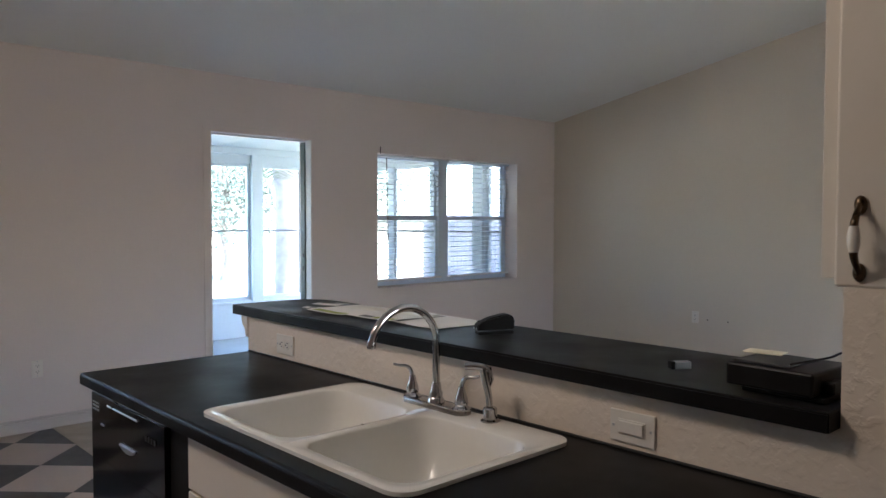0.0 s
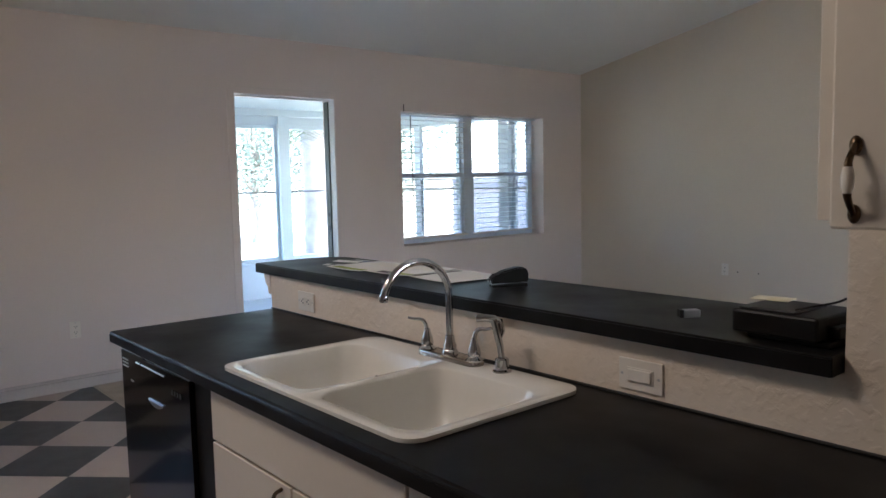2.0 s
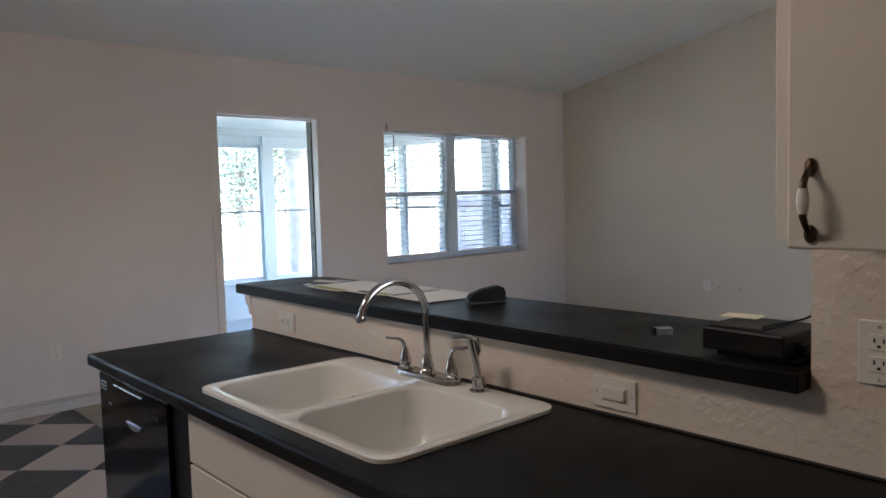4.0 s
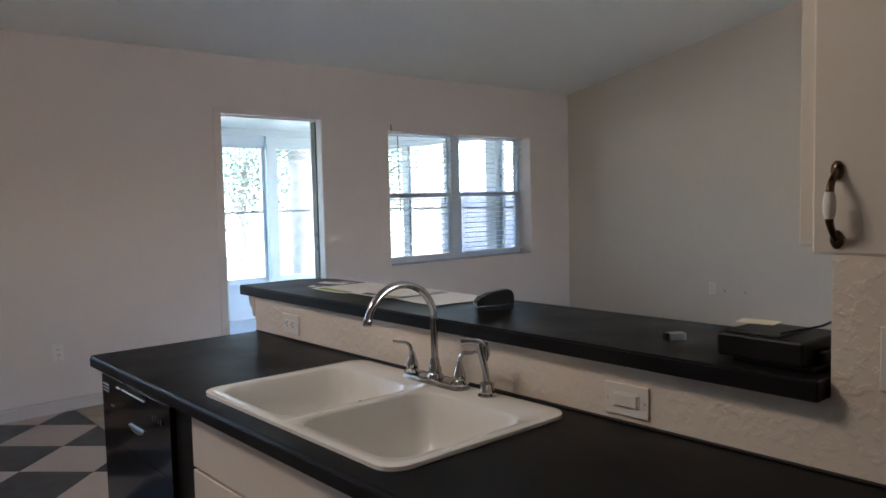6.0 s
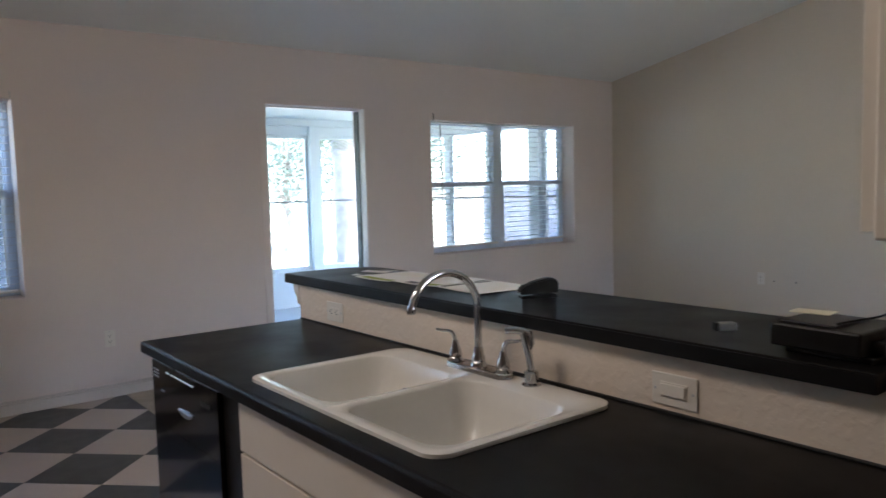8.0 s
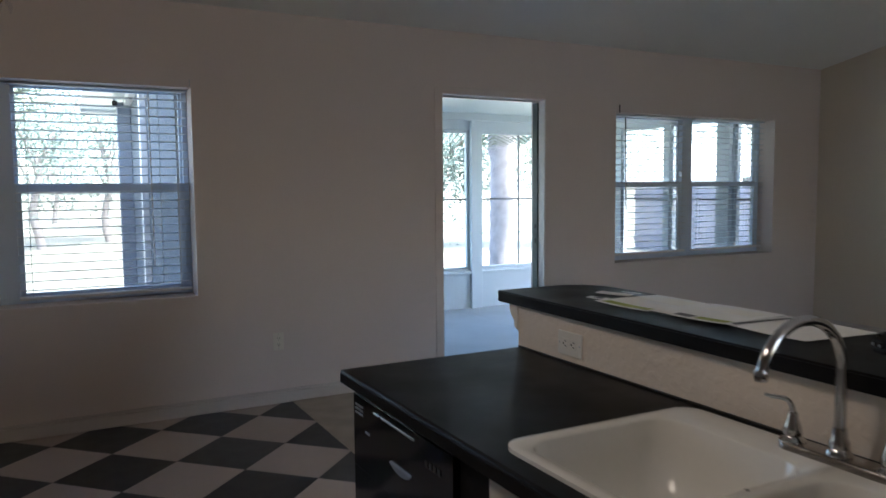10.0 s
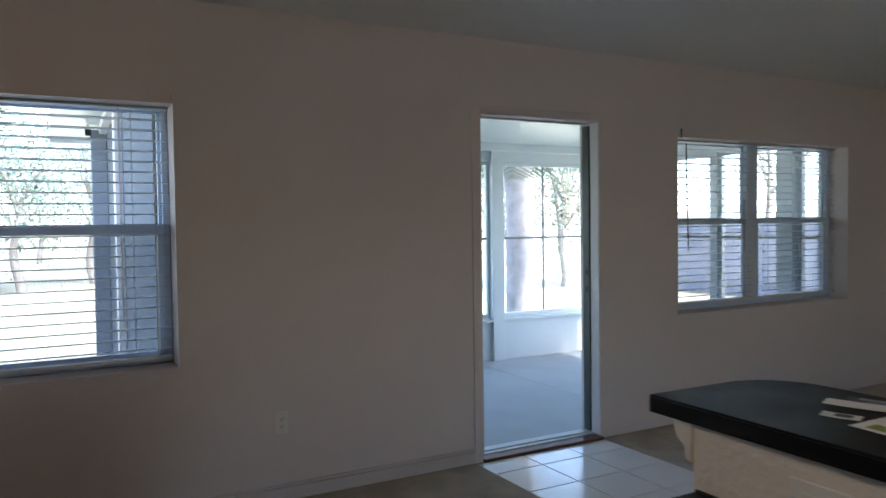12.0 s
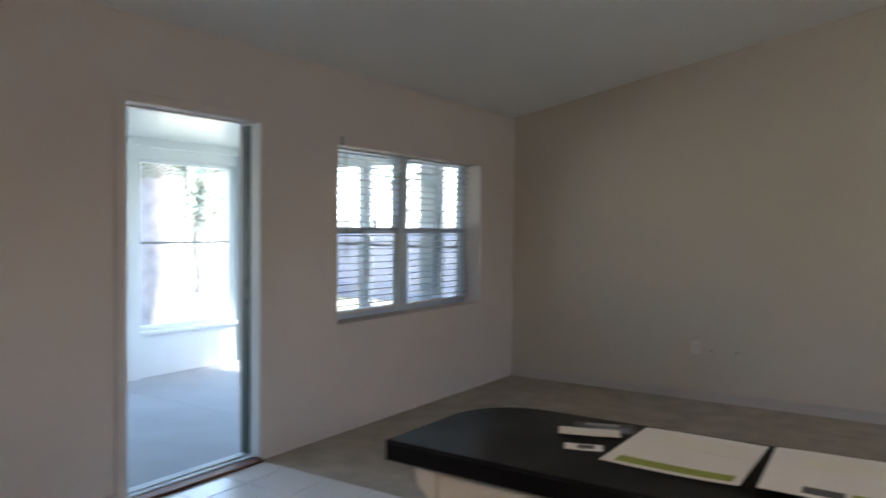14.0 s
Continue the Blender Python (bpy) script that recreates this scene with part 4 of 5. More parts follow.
# ---- upper cabinet ----
def upper_cabinet():
    y1, y0, z0, z1 = -5.055, -5.93, 1.332, 2.18
    u = thing("upper_cabinet", (-0.16, (y0 + y1) / 2, z0), "cream painted wall cabinet with a ceramic handled door", "cabinet")
    part("body", boxes((-0.322, -0.001, y0, y1, z0, z1), bevel=0.0015), M_CAB, u)
    d = part("door", boxes((-0.343, -0.3235, -5.49, y1 - 0.026, z0 - 0.010, z1 - 0.02), bevel=0.004), M_CAB, u)
    part("door", boxes((-0.343, -0.3235, y0 + 0.02, -5.496, z0 - 0.010, z1 - 0.02), bevel=0.004), M_CAB, u)
    xh, yh, zc = -0.343, -5.116, 1.392
    for s in (1, -1):
        zf = zc + s * 0.048
        h = part("handle_foot", lathe(bmesh.new(), [(0.0, 0.0), (0.0085, 0.0), (0.0092, 0.003), (0.007, 0.006), (0.004, 0.008), (0, 0.009)], (xh, yh, zf), Vector((-1, 0, 0)), 16), M_BRONZE, d, "bronze leaf-shaped handle foot", smooth=50)
        for v in h.data.vertices:
            v.co.z = (v.co.z - (zf - ROOT[h].z)) * 1.5 + (zf - ROOT[h].z)
        arm = curve_pts([(xh - 0.006, yh, zf), (xh - 0.018, yh, zf - s * 0.012), (xh - 0.027, yh, zf - s * 0.024), (xh - 0.028, yh, zf - s * 0.031)], 12)
        part("handle_arm", tube(bmesh.new(), arm, [0.0042 + 0.0020 * i / len(arm) for i in range(len(arm))], 10), M_BRONZE, d, "bronze curved handle arm", smooth=50)
    part("handle_grip", lathe(bmesh.new(), [(0.0, -0.0185), (0.006, -0.0185), (0.008, -0.010), (0.0088, 0), (0.008, 0.010), (0.006, 0.0185), (0, 0.0185)], (xh - 0.0285, yh, zc), n=16), M_CERAMIC, d, "white ceramic handle grip", smooth=50)


upper_cabinet()


# ---- things on the bar ----
def sheet(name, c, w, l, ang, mat, label, z, marks=()):
    """A sheet of paper, l along y, w along x, with printed patches as parts."""
    t = thing(name, (*c, z), label, "paper")
    ca, sa = math.cos(radians(ang)), math.sin(radians(ang))
    def flat(u0, u1, v0, v1, dz, thick):
        bm = bmesh.new()
        n = 8
        top, bot = [], []
        for i in range(n + 1):
            row, rob = [], []
            for j in range(3):
                u, v = u0 + (u1 - u0) * j / 2, v0 + (v1 - v0) * i / n
                lift = 0.0014 * (1 + math.sin(v * 23 + u * 9)) * (0.4 + abs(v) / l)
                p = (c[0] + u * ca - v * sa, c[1] + u * sa + v * ca, z + dz + lift)
                row.append(bm.verts.new(p))
                rob.append(bm.verts.new((p[0], p[1], p[2] - thick)))
            top.append(row)
            bot.append(rob)
        for i in range(n):
            for j in range(2):
                bm.faces.new((top[i][j], top[i][j + 1], top[i + 1][j + 1], top[i + 1][j]))
                bm.faces.new((bot[i][j], bot[i][j + 1], bot[i + 1][j + 1], bot[i + 1][j]))
        for i in range(n):
            for j in (0, 2):
                bm.faces.new((top[i][j], top[i + 1][j], bot[i + 1][j], bot[i][j]))
        for j in range(2):
            for i in (0, n):
                bm.faces.new((top[i][j], top[i][j + 1], bot[i][j + 1], bot[i][j]))
        return bm
    part("page", flat(-w / 2, w / 2, -l / 2, l / 2, 0.0012, 0.001), mat, t)
    for (u0, u1, v0, v1, m2, lab) in marks:
        part("print", flat(u0, u1, v0, v1, 0.0018, 0.0003), m2, t, lab)


ZB = BT + 0.0006
sheet("brochure", (0.318, -2.912), 0.075, 0.125, 23, M_INK, "dark printed brochure lying beside the leaflet", ZB, [(-0.03, 0.005, -0.05, 0.02, M_BLUEGREY, "blue-grey photo block"), (0.012, 0.03, -0.03, 0.04, M_SILVER, "grey photo block")])
sheet("leaflet", (0.258, -2.902), 0.052, 0.122, 23, M_PAPER, "small white folded leaflet on the bar", ZB + 0.004, [(-0.021, -0.012, -0.05, 0.01, M_PLATE, "pale line of print")])
sheet("card", (0.165, -2.928), 0.038, 0.072, 23, M_PAPER, "small white card with a dark picture on the bar", ZB, [(-0.010, 0.012, -0.02, 0.012, M_INK, "dark picture")])
sheet("flyer", (0.235, -3.103), 0.268, 0.238, 0, M_PAPER, "white sale flyer with a green band", ZB + 0.002, [(-0.122, -0.088, -0.105, 0.095, M_GREEN, "olive green band"), (0.02, 0.10, -0.09, 0.07, M_PLATE, "pale text block")])
sheet("flyer", (0.232, -3.366), 0.262, 0.245, 3, M_PAPER, "white sale flyer with green band and dark photo", ZB + 0.007, [(-0.118, -0.085, -0.115, -0.01, M_GREEN, "olive green band"), (-0.118, -0.085, 0.0, 0.06, M_INK, "dark photo block"), (0.02, 0.09, -0.09, 0.07, M_PLATE, "pale text block")])
sheet("flyer", (0.248, -3.60), 0.25, 0.27, -4, M_PAPER, "white printed sheet lying loose on the bar", ZB + 0.002, [(-0.11, 0.1, 0.09, 0.11, M_INK, "dark line of print")])


def stapler():
    c = Vector((0.205, -3.895, ZB))
    s = thing("hand_stapler", c, "black plastic stapler lying on the bar top", "stapler")
    def place(bm, ang=-118):
        bmesh.ops.rotate(bm, verts=bm.verts[:], cent=c, matrix=Matrix.Rotation(radians(ang), 3, "Z"))
        return bm
    x, y, z = c
    def slice_solid(outline, half, bevel):
        bm = bmesh.new()
        a = [bm.verts.new((x - half, y + u, z + v)) for u, v in outline]
        b = [bm.verts.new((x + half, y + u, z + v)) for u, v in outline]
        bm.faces.new(a)
        bm.faces.new(b)
        for k in range(len(outline)):
            m = (k + 1) % len(outline)
            bm.faces.new((a[k], a[m], b[m], b[k]))
        bmesh.ops.bevel(bm, geom=bm.edges[:], offset=bevel, segments=2, affect="EDGES")
        return bm
    part("base", place(slice_solid([(-0.056, 0.0), (-0.056, 0.009), (0.05, 0.012), (0.060, 0.010), (0.060, 0.0)], 0.0195, 0.002)), M_BLACKMATT, s, smooth=40)
    part("arm", place(slice_solid([(-0.060, 0.013), (-0.060, 0.030), (-0.044, 0.036), (-0.022, 0.050), (0.030, 0.062), (0.052, 0.060), (0.064, 0.046), (0.062, 0.013), (0.03, 0.018), (-0.02, 0.0135)], 0.020, 0.004)), M_BLACKMATT, s, smooth=40)
    for v in (-0.012, 0.012):
        bm = bmesh.new()
        lathe(bm, [(0, 0), (0.004, 0), (0.003, 0.0015), (0, 0.002)], (x + v, y - 0.060, z + 0.019), Vector((0, -1, 0)), 10)
        part("rivet", place(bm), M_SILVER, s, "small silver rivet")


stapler()


def gadget():
    c = Vector((0.125, -4.575, ZB))
    g = thing("plug_adapter", c, "small grey metal and black adapter on the bar", "adapter")
    x, y, z = c
    R_ = Matrix.Rotation(radians(-35), 3, "Z")
    for nm, row, m2, lab in (("shell", (x - 0.012, x + 0.028, y - 0.011, y + 0.011, z, z + 0.018), M_SILVER, "silver shell"), ("end", (x - 0.022, x - 0.0125, y - 0.0112, y + 0.0112, z, z + 0.019), M_BLACKMATT, "black end")):
        bm = boxes(row, bevel=0.002)
        bmesh.ops.rotate(bm, verts=bm.verts[:], cent=c, matrix=R_)
        part(nm, bm, m2, g, lab)


gadget()


def router():
    c = Vector((0.065, -4.858, ZB))
    r = thing("modem", c, "dusty black modem box with a cable on the bar end", "modem")
    x, y, z = c
    R_ = Matrix.Rotation(radians(-4), 3, "Z")
    def put(nm, bm, m2, lab="", parent=None, smooth=None):
        bmesh.ops.rotate(bm, verts=bm.verts[:], cent=c, matrix=R_)
        return part(nm, bm, m2, parent or r, lab, smooth)
    put("foot_tray", boxes((x - 0.055, x + 0.085, y - 0.095, y + 0.075, z, z + 0.012), bevel=0.003), M_BLACKMATT)
    b = put("body", boxes((x - 0.075, x + 0.105, y - 0.082, y + 0.098, z + 0.0125, z + 0.060), bevel=0.005), M_BLACKMATT)
    put("lid", boxes((x - 0.06, x + 0.07, y - 0.03, y + 0.09, z + 0.0605, z + 0.065), bevel=0.002), M_BLACKMATT, "", b)
    put("connector", boxes((x - 0.03, x + 0.02, y - 0.103, y - 0.0825, z + 0.016, z + 0.04), bevel=0.003), M_BLACKMATT)
    cab = curve_pts([(x - 0.04, y - 0.02, z + 0.066), (x - 0.035, y - 0.045, z + 0.074), (x - 0.0, y - 0.08, z + 0.084), (x + 0.06, y - 0.09, z + 0.090), (x + 0.115, y - 0.15, z + 0.088), (x + 0.13, y - 0.23, z + 0.04), (x + 0.14, y - 0.29, z - 0.3)], 36)
    put("cable", tube(bmesh.new(), cab, 0.0024, 8), M_BLACKMATT, "thin black cable", smooth=60)
    e = thing("envelope", (x + 0.04, y + 0.05, z + 0.065), "cream paper envelope lying on the modem", "paper")
    bm = boxes((x + 0.045, x + 0.098, y + 0.030, y + 0.112, z + 0.0656, z + 0.0672), bevel=0.0008)
    bmesh.ops.rotate(bm, verts=bm.verts[:], cent=c, matrix=Matrix.Rotation(radians(6), 3, "Z"))
    part("paper", bm, M_CREAM, e)


router()


# ---- chandelier over the dining area ----
CH = (-1.74, -1.90)


def chandelier():
    zt = EAVE - RISE * CH[1]
    z0 = 2.105
    c = Vector((CH[0], CH[1], z0))
    ch = thing("chandelier", c, "lit brass chandelier with candle bulbs and crystal drops", "chandelier")
    part("canopy", lathe(bmesh.new(), [(0.0, 0.0), (0.065, 0.0), (0.06, -0.02), (0.02, -0.045), (0, -0.05)], (CH[0], CH[1], zt + 0.01)), M_GOLD, ch, smooth=50)
    bm = bmesh.new()
    zz = zt - 0.04
    k = 0
    while zz > z0 + 0.28:
        ring = [(CH[0] + (0.009 * math.cos(a) if k % 2 else 0), CH[1] + (0 if k % 2 else 0.009 * math.cos(a)), zz - 0.014 + 0.016 * math.sin(a)) for a in [2 * math.pi * i / 10 for i in range(11)]]
        tube(bm, ring, 0.0022, 6)
        zz -= 0.026
        k += 1
    part("chain", bm, M_GOLD, ch, smooth=60)
    part("stem", lathe(bmesh.new(), [(0.0, -0.09), (0.012, -0.085), (0.02, -0.06), (0.04, -0.04), (0.045, -0.02), (0.02, 0.0), (0.014, 0.05), (0.028, 0.09), (0.03, 0.12), (0.012, 0.16), (0.02, 0.2), (0.008, 0.25), (0.006, 0.30), (0, 0.31)], c), M_GOLD, ch, smooth=50)
    crystal = bmesh.new()
    lathe(crystal, [(0, 0.018), (0.006, 0.006), (0.0085, -0.004), (0.004, -0.02), (0, -0.028)], (0, 0, 0), n=6)
    cme = mesh_of("crystal", crystal, M_CRYSTAL)
    bead = bmesh.new()
    lathe(bead, [(0, 0.014), (0.009, 0.006), (0.0105, -0.002), (0.005, -0.014), (0, -0.02)], (0, 0, 0), n=7)
    gme = mesh_of("bead", bead, M_AMBER)
    for i in range(6):
        a = 2 * math.pi * i / 6 + 0.35
        d = Vector((math.cos(a), math.sin(a), 0))
        pts = curve_pts([c + d * 0.03 + Vector((0, 0, -0.03)), c + d * 0.10 + Vector((0, 0, -0.085)), c + d * 0.18 + Vector((0, 0, -0.07)), c + d * 0.235 + Vector((0, 0, 0.0))], 18)
        arm = part("arm", tube(bmesh.new(), pts, 0.006, 8), M_GOLD, ch, smooth=60)
        tip = c + d * 0.235
        part("drip_pan", lathe(bmesh.new(), [(0, -0.004), (0.02, 0), (0.036, 0.01), (0.034, 0.012), (0.012, 0.006), (0, 0.006)], tip, n=16), M_CRYSTAL, arm, "crystal drip pan", smooth=40)
        part("candle", lathe(bmesh.new(), [(0, 0.006), (0.0105, 0.006), (0.0105, 0.07), (0, 0.07)], tip, n=12), M_CERAMIC, arm, "white candle sleeve", smooth=40)
        part("bulb", lathe(bmesh.new(), [(0, 0.071), (0.006, 0.071), (0.013, 0.09), (0.010, 0.11), (0.003, 0.128), (0, 0.13)], tip, n=12), M_BULB, arm, "glowing flame bulb", smooth=60)
        for r_, zz in ((0.262, -0.03), (0.21, -0.04), (0.12, -0.115), (0.20, -0.085), (0.25, -0.005)):
            o = new("crystal", cme)
            o.parent = ch
            aa = a + (0.12 if r_ > 0.24 else -0.1)
            o.location = (r_ * math.cos(aa), r_ * math.sin(aa), zz)
    for ring, (count, rr, zz) in enumerate(((10, 0.05, -0.07), (16, 0.085, -0.035), (20, 0.115, 0.0), (20, 0.115, 0.045), (14, 0.075, 0.09))):
        for i in range(count):
            o = new("bead", gme) if (i + ring) % 3 else new("crystal", cme)
            o.parent = ch
            aa = 2 * math.pi * (i + 0.5 * (ring % 2)) / count
            o.location = (rr * math.cos(aa), rr * math.sin(aa), zz - 0.012 * (i % 2))
    for rr, zz in ((0.085, -0.012), (0.115, 0.068)):
        hoop = [(CH[0] + rr * math.cos(2 * math.pi * k / 28), CH[1] + rr * math.sin(2 * math.pi * k / 28), z0 + zz) for k in range(29)]
        part("hoop", tube(bmesh.new(), hoop, 0.003, 6), M_GOLD, ch, smooth=60)
    L_ = bpy.data.lights.new("chandelier_light", "POINT")
    L_.energy, L_.color, L_.shadow_soft_size = 0.42, (1.0, 0.70, 0.42), 0.12
    lo = new("chandelier_light", L_)
    lo.location = (CH[0], CH[1], z0 + 0.17)


chandelier()


def added_ceiling_lamp(x, y):
    """Unseen recessed kitchen lamp, assumed from shadows: trim ring, baffle and glowing lens."""
    z = EAVE - RISE * y - 0.03
    t = thing("added_ceiling_lamp", (x, y, z), "unseen white recessed ceiling lamp added to light the sink", "ceiling light")
    part("trim_ring", lathe(bmesh.new(), [(0.098, 0.06), (0.098, 0.0), (0.09, -0.006), (0.078, 0.0), (0.072, 0.05)], (x, y, z), n=32), M_TRIM, t, smooth=40)
    part("lens", lathe(bmesh.new(), [(0.0, 0.03), (0.05, 0.031), (0.071, 0.036)], (x, y, z), n=32), M_DOME, t, "glowing white lens", smooth=60)
    # added spot that brightens sink and counter, kept off the far wall
    d = bpy.data.lights.new("kitchen_fill_light", "SPOT")
    d.energy, d.color, d.shadow_soft_size = 8.6, (1.0, 0.80, 0.60), 0.48
    d.spot_size, d.spot_blend = radians(120), 0.45
    lamp = new("kitchen_fill_light", d)
    lamp.location = (x, y, z - 0.03)
    # tilted towards the sink
    lamp.rotation_euler = (Vector((-0.75, -4.5, 0.7)) - lamp.location).to_track_quat("-Z", "Y").to_euler()


added_ceiling_lamp(-2.0, -3.4)

# ---- outdoors: palms, trees, neighbour house ----
def palm(x, y, h, r, fronds, length, name, label, lean=(0, 0), seed=1, boots=True, rise=-0.15, stiff=False, trunk_mat=None):
    rnd = random.Random(seed)
    z = -0.34
    p = thing(name, (x, y, z), label, "palm")
    n = max(10, int(h / 0.12))
    pts, rad = [], []
    for i in range(n + 1):
        t = i / n
        pts.append((x + lean[0] * t * t, y + lean[1] * t * t, z + h * t))
        bulge = (0.10 + 0.9 * (t - 0.6) + 0.12 * rnd.random()) if boots and t > 0.6 else 0
        rad.append(r * (1.15 - 0.25 * t) * (1 + (0.12 if stiff else 0.07) * (i % 2)) * (1 + bulge))
    bm = tube(bmesh.new(), pts, rad, 16)
    if stiff:
        # old leaf bases standing out near the top
        for k in range(26):
            a = k * 2.4
            zz = z + h * rnd.uniform(0.66, 0.99)
            q = Vector((x + lean[0] * 0.7, y, zz))
            o = Vector((math.cos(a), math.sin(a), 0))
            tube(bm, [q + o * r * 0.9, q + o * r * 1.5 + Vector((0, 0, 0.04)), q + o * r * 1.75 + Vector((0, 0, 0.10))], [0.034, 0.028, 0.014], 6)
    part("trunk", bm, trunk_mat or M_PALMTRUNK, p, smooth=80)
    top = Vector(pts[-1])
    bm = bmesh.new()
    for k in range(fronds):
        a = 2 * math.pi * k / fronds + rnd.uniform(-0.2, 0.2)
        up = rnd.uniform(rise, 1.35)
        d = Vector((math.cos(a), math.sin(a), 0))
        L_ = length * rnd.uniform(0.8, 1.15)
        steps = 14
        prev = None
        pos = top.copy()
        ang = up
        spine = [pos.copy()]
        for s in range(steps):
            pos = pos + (d * math.cos(ang) + Vector((0, 0, math.sin(ang)))) * (L_ / steps)
            ang -= (0.022 + 0.02 * (s > 8)) if stiff else (0.09 + 0.05 * (1.3 - up)) * (1 + s * 0.06)
            spine.append(pos.copy())
        side = d.cross(Vector((0, 0, 1)))
        for s in range(steps):
            a0, a1 = spine[s], spine[s + 1]
            w = 0.013 - 0.0006 * s if stiff else 0.006
            v = [bm.verts.new(q) for q in (a0 - side * w, a0 + side * w, a1 + side * w, a1 - side * w)]
            bm.faces.new(v)
            if s < (6 if stiff else 2):
                continue
            ll = L_ * (0.17 if stiff else 0.30) * math.sin(math.pi * (0.12 + 0.82 * s / steps))
            for sg in (-1, 1):
                for m in (0, 0.5):
                    q0 = a0.lerp(a1, m)
                    tip = q0 + side * sg * ll + (a1 - a0).normalized() * ll * 0.45 + Vector((0, 0, -0.25 * ll))
                    along = (a1 - a0) * (0.07 if stiff else 0.12)
                    bm.faces.new([bm.verts.new(q) for q in (q0 - along, q0 + along, tip)])
    part("crown", bm, M_FROND, p, "pale green feathery fronds")
    return p


def leafy_tree(x, y, h, spread, seed, clumps=150, label="grey-green live oak with drooping foliage"):
    rnd = random.Random(seed)
    z = -0.36
    t = thing("oak_tree", (x, y, z), label, "tree", "trees beyond the lawn")
    pts = [(x + 0.10 * math.sin(i * 1.1 + seed), y, z + h * 0.55 * i / 8) for i in range(9)]
    bm = tube(bmesh.new(), pts, [0.14 - 0.010 * i for i in range(9)], 10)
    tips = []
    for k in range(7):
        a = 2 * math.pi * k / 7 + rnd.uniform(-0.3, 0.3)
        st = Vector(pts[4 + k % 4])
        e = st + Vector((math.cos(a) * spread * 0.7, math.sin(a) * spread * 0.7, h * rnd.uniform(0.15, 0.4)))
        mid = st.lerp(e, 0.5) + Vector((0, 0, 0.25))
        tube(bm, curve_pts([st, mid, e], 8), [0.06 - 0.005 * i for i in range(9)], 6)
        tips += [e, mid]
    part("trunk", bm, M_BARK, t)
    bm = bmesh.new()
    for _ in range(clumps):
        c = rnd.choice(tips) + Vector((rnd.gauss(0, spread * 0.28), rnd.gauss(0, spread * 0.28), rnd.gauss(0, h * 0.12)))
        for _ in range(48):
            q = c + Vector((rnd.gauss(0, 0.45), rnd.gauss(0, 0.45), rnd.gauss(0, 0.45)))
            s = rnd.uniform(0.03, 0.075)
            u = Vector((rnd.uniform(-1, 1), rnd.uniform(-1, 1), rnd.uniform(-1, 1))).normalized() * s
            v = u.orthogonal().normalized() * s * 0.6
            bm.faces.new([bm.verts.new(p) for p in (q - u, q + v, q + u, q - v)])
    part("crown", bm, M_LEAF, t)


palm(4.62, 4.62, 3.75, 0.17, 30, 2.0, "cabbage_palm", "tall palm with a ringed pale grey trunk outside sunroom", seed=3, trunk_mat=M_PALMPALE)
for i, (x, y, h, lx) in enumerate(((-2.33, 3.25, 1.62, -0.08), (-2.18, 3.15, 1.50, 0.0), (-2.03, 3.3, 1.66, 0.06))):
    palm(x, y, h, 0.052, 13, 2.3, "dwarf_palm", "slender dwarf palm with knobby trunk and upright stems", (lx, 0), 20 + i, rise=1.1, stiff=True)
for i, (x, y, h, s) in enumerate(((8.6, 14.6, 5.4, 2.3), (11.6, 12.6, 5.6, 2.4), (-1.7, 20.5, 6.2, 1.7), (0.4, 23, 6.6, 1.7), (2.5, 30, 7.5, 3.6), (9.5, 27, 8, 4), (-5, 30, 7, 3.5), (16, 22, 7.5, 4), (22, 14, 8, 4), (-12, 26, 7, 3.6), (5.8, 34, 9, 4.2), (-1.0, 40, 9, 4.5))):
    leafy_tree(x, y, h, s, 50 + i, (280, 280, 100, 100)[i] if i < 4 else 140)


def neighbour_house(x0, x1, y0, y1, h, ridge):
    n = thing("neighbour_house", ((x0 + x1) / 2, (y0 + y1) / 2, -0.34), "white sided single storey house with pale gable roof", "house")
    bm = boxes((x0, x1, y0, y1, -0.4, h))
    k = 0
    z = 0.0
    while z < h - 0.1:
        box(bm, x0 - 0.02, x1 + 0.02, y0 - 0.025, y1 + 0.025, z, z + 0.02)
        z += 0.22
    part("wall", bm, M_HOUSE, n)
    bm = bmesh.new()
    o = 0.5
    xm = (x0 + x1) / 2
    prof = [(x0 - o, h - 0.15), (xm, ridge), (x1 + o, h - 0.15), (x1 + o, h), (xm, ridge + 0.16), (x0 - o, h)]
    a = [bm.verts.new((x, y0 - o, z)) for x, z in prof]
    b = [bm.verts.new((x, y1 + o, z)) for x, z in prof]
    for i in range(6):
        j = (i + 1) % 6
        bm.faces.new((a[i], a[j], b[j], b[i]))
    bm.faces.new((a[0], a[1], a[4], a[5]))
    bm.faces.new((a[1], a[2], a[3], a[4]))
    part("roof", bm, M_ROOF, n)
    g = bmesh.new()
    for y in (y0, y1):
        g.faces.new([g.verts.new(q) for q in ((x0, y, h - 0.05), (x1, y, h - 0.05), (xm, y, ridge - 0.02))])
    part("gable", g, M_HOUSE, n)
    for wx in (x0 + (x1 - x0) * 0.25, x0 + (x1 - x0) * 0.7):
        w = part("window", boxes((wx - 0.55, wx + 0.55, y0 - 0.06, y0 - 0.026, 0.8, 2.0), bevel=0.01), M_TRIM, n)
        part("pane", boxes((wx - 0.47, wx + 0.47, y0 - 0.068, y0 - 0.061, 0.88, 1.92)), M_HGLASS, w)


neighbour_house(33.8, 40.2, 25.8, 31.5, 1.9, 3.55)


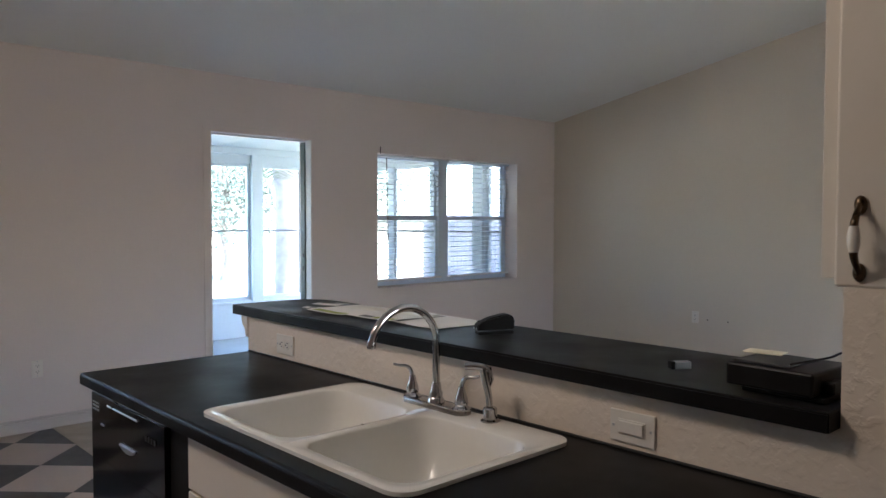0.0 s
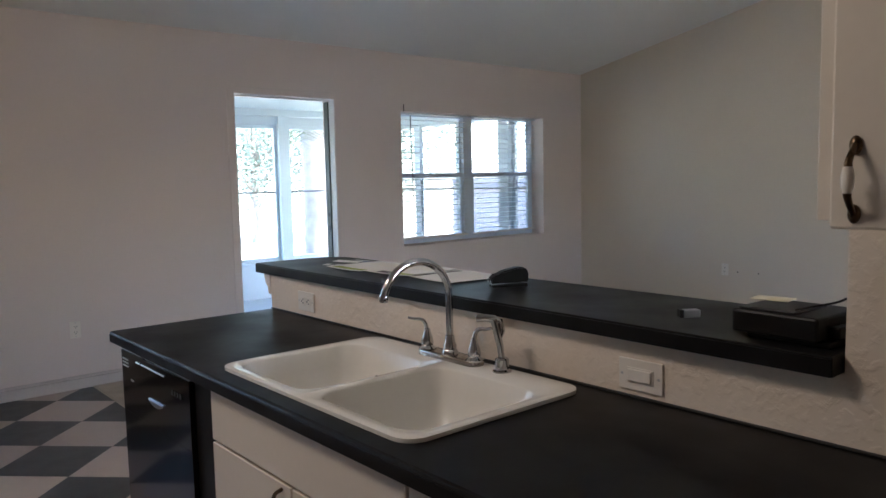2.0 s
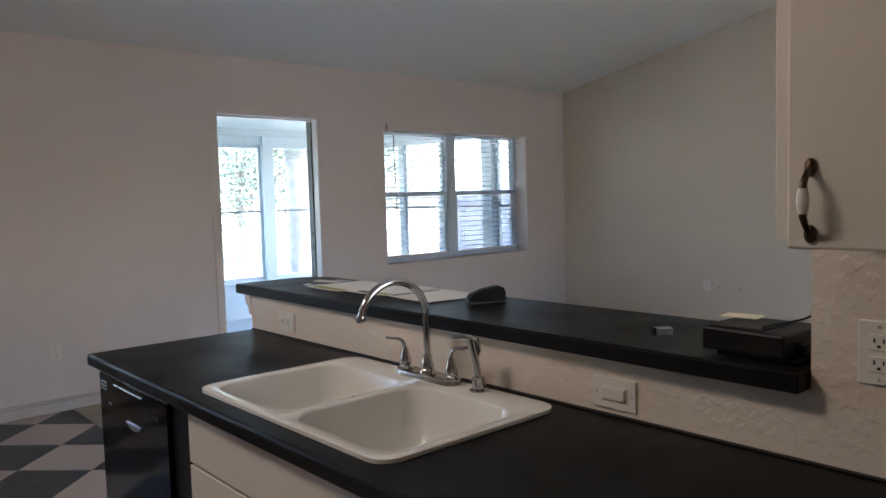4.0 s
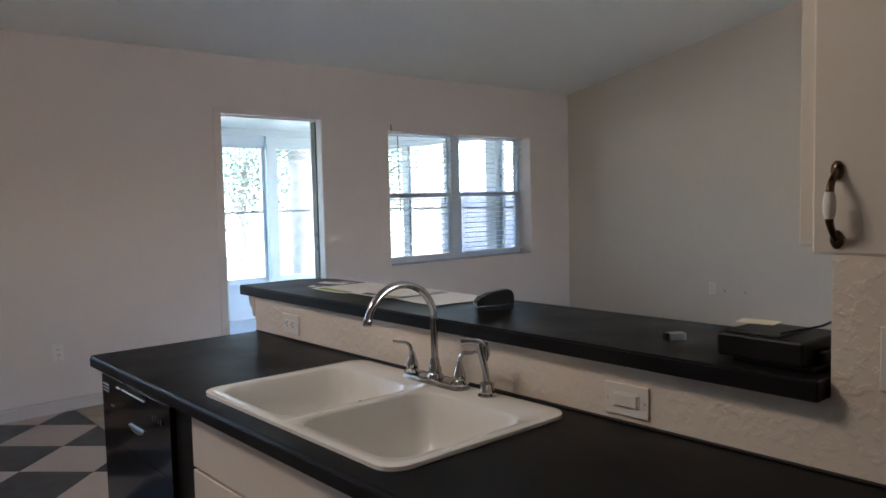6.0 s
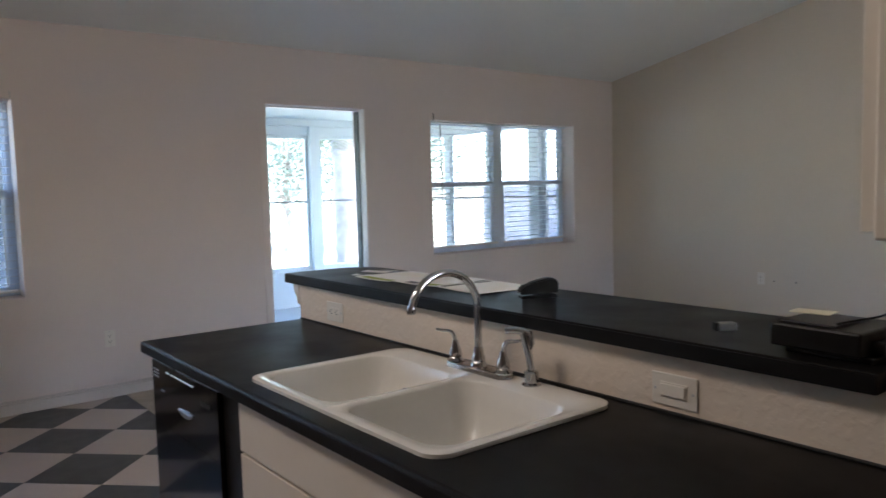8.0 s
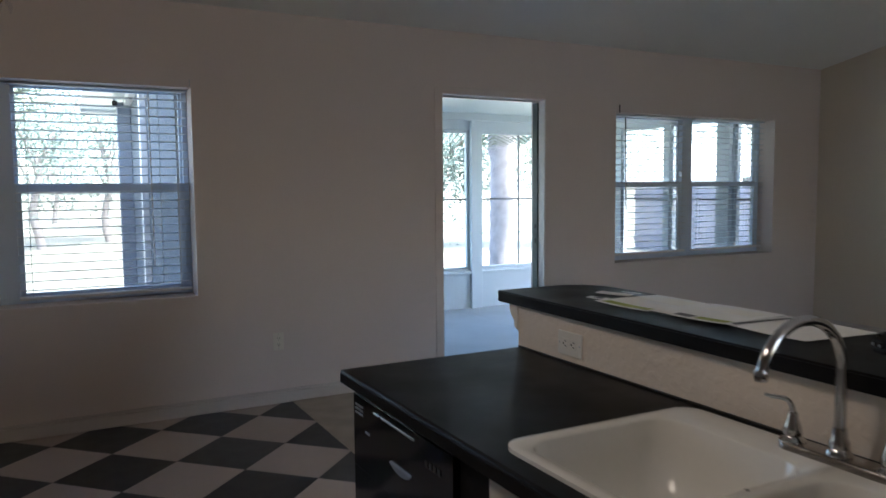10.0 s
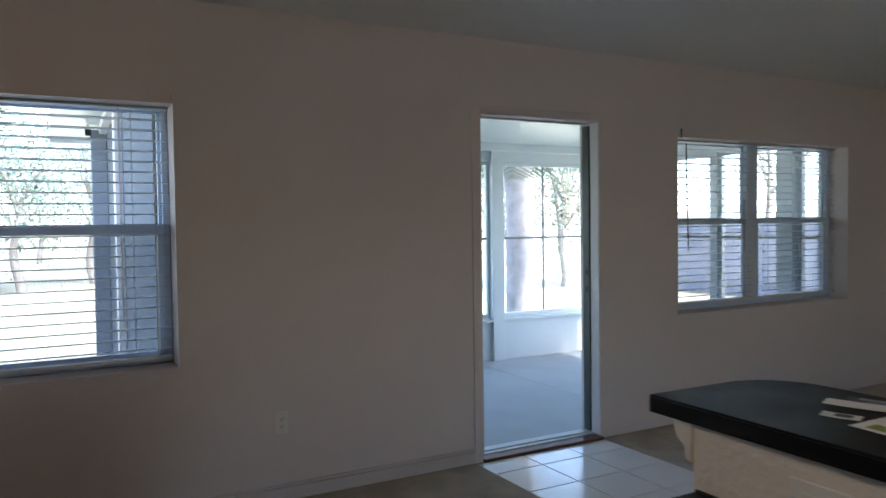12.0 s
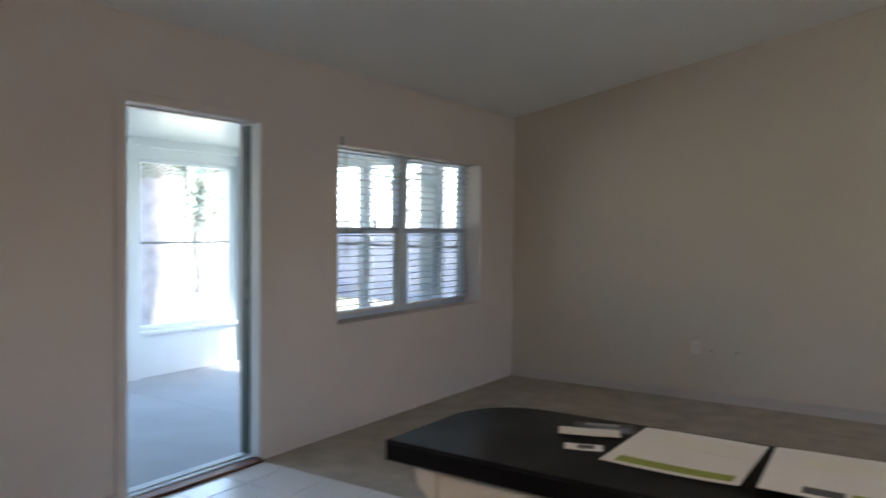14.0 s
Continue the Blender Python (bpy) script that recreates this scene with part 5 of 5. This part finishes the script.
def board_fence(p0, p1, h):
    """Upright fence boards on rails and posts, with uneven tops."""
    rnd = random.Random(8)
    a, b = Vector((*p0, -0.36)), Vector((*p1, -0.36))
    along = (b - a).normalized()
    f = thing("board_fence", a.lerp(b, 0.5), "weathered lilac-grey upright board fence beyond the lawn", "fence")
    ang = math.atan2(along.y, along.x)
    n = int((b - a).length / 0.15)
    me = mesh_of("board", boxes((-0.07, 0.07, -0.01, 0.01, 0.0, h), bevel=0.004), M_FENCE)
    for i in range(n):
        o = new("board", me)
        o.parent = f
        o.location = a + along * 0.15 * (i + 0.5) - f.location + Vector((0, 0, rnd.uniform(-0.025, 0.015)))
        o.rotation_euler = (0, 0, ang)
    for z in (0.3, h - 0.3):
        o = new("rail", mesh_of("rail", boxes((0, n * 0.15, -0.055, -0.0105, z, z + 0.09)), M_FENCE))
        o.parent = f
        o.location = a - f.location
        o.rotation_euler = (0, 0, ang)


board_fence((13.2, 11.1), (14.6, -4.0), 1.78)

# ---- floor pieces, last ----
def clip_poly(poly, x0, x1, y0, y1):
    for axis, lim, sign in ((0, x0, 1), (0, x1, -1), (1, y0, 1), (1, y1, -1)):
        out = []
        for i, p in enumerate(poly):
            q = poly[(i + 1) % len(poly)]
            ip, iq = (p[axis] - lim) * sign >= 0, (q[axis] - lim) * sign >= 0
            if ip:
                out.append(p)
            if ip != iq:
                t = (lim - p[axis]) / (q[axis] - p[axis])
                out.append((p[0] + t * (q[0] - p[0]), p[1] + t * (q[1] - p[1])))
        poly = out
        if not poly:
            break
    return poly


TILE, PU, PV = 0.412, 0.049, -0.060
floor_vinyl = single("floor_vinyl", boxes((X_LEFT, -0.02, Y_BACK, 0.0, -0.012, -0.002)), M_SUB, "black and cream checkered vinyl tile floor laid diagonally", "floor", kind="structure")
half = TILE / 2 - 0.001
full = {}
for iu in range(-22, 6):
    for iv in range(-12, 14):
        u, v = PU + (iu + 0.5) * TILE, PV + (iv + 0.5) * TILE
        cx, cy = (u + v) / math.sqrt(2), (u - v) / math.sqrt(2)
        d = half * math.sqrt(2)
        shape = [(d, 0), (0, d), (-d, 0), (0, -d)]
        inside = X_LEFT + d < cx < -0.021 - d and Y_BACK + d < cy < -0.001 - d
        mat = M_TILE_D if (iu + iv) % 2 else M_TILE_L
        if inside:
            if mat not in full:
                full[mat] = mesh_of("tile", prism(bmesh.new(), shape, 0, 0.004), mat)
            me = full[mat]
        else:
            pc = clip_poly([(cx + a, cy + b) for a, b in shape], X_LEFT, -0.021, Y_BACK, -0.001)
            if len(pc) < 3 or abs(sum(pc[i][0] * pc[(i + 1) % len(pc)][1] - pc[(i + 1) % len(pc)][0] * pc[i][1] for i in range(len(pc)))) < 0.004:
                continue
            me = mesh_of("tile", prism(bmesh.new(), [(a - cx, b - cy) for a, b in pc], 0, 0.004), mat)
        o = new("tile", me)
        o.parent = floor_vinyl
        o.location = (cx, cy, -0.002)
floor_entry = single("floor_entry", boxes((1.08, 2.08, -6.4, 0.0, -0.012, -0.002)), M_GROUT, "white glazed square floor tiles inside the door", "floor", kind="structure")
T = 1.0 / 3
me_w = mesh_of("tile", prism(bmesh.new(), [(-T / 2 + 0.003, -T / 2 + 0.003), (T / 2 - 0.003, -T / 2 + 0.003), (T / 2 - 0.003, T / 2 - 0.003), (-T / 2 + 0.003, T / 2 - 0.003)], 0, 0.007, 0.0015), M_TILE_W)
me_cut = mesh_of("tile", prism(bmesh.new(), [(-T / 2 + 0.003, -0.10), (T / 2 - 0.003, -0.10), (T / 2 - 0.003, 0.10), (-T / 2 + 0.003, 0.10)], 0, 0.007, 0.0015), M_TILE_W)
for i in range(3):
    o = new("tile", me_cut)
    o.parent = floor_entry
    o.location = (1.08 + T * (i + 0.5), -0.135, -0.002)
    for j in range(18):
        o = new("tile", me_w)
        o.parent = floor_entry
        o.location = (1.08 + T * (i + 0.5), -0.24 - T * (j + 0.5), -0.002)
single("floor_carpet_back", boxes((1.08, 2.08, Y_BACK, -6.4, -0.012, 0.006)), M_CARPET, "beige low pile carpet at the back", "carpet", kind="structure")
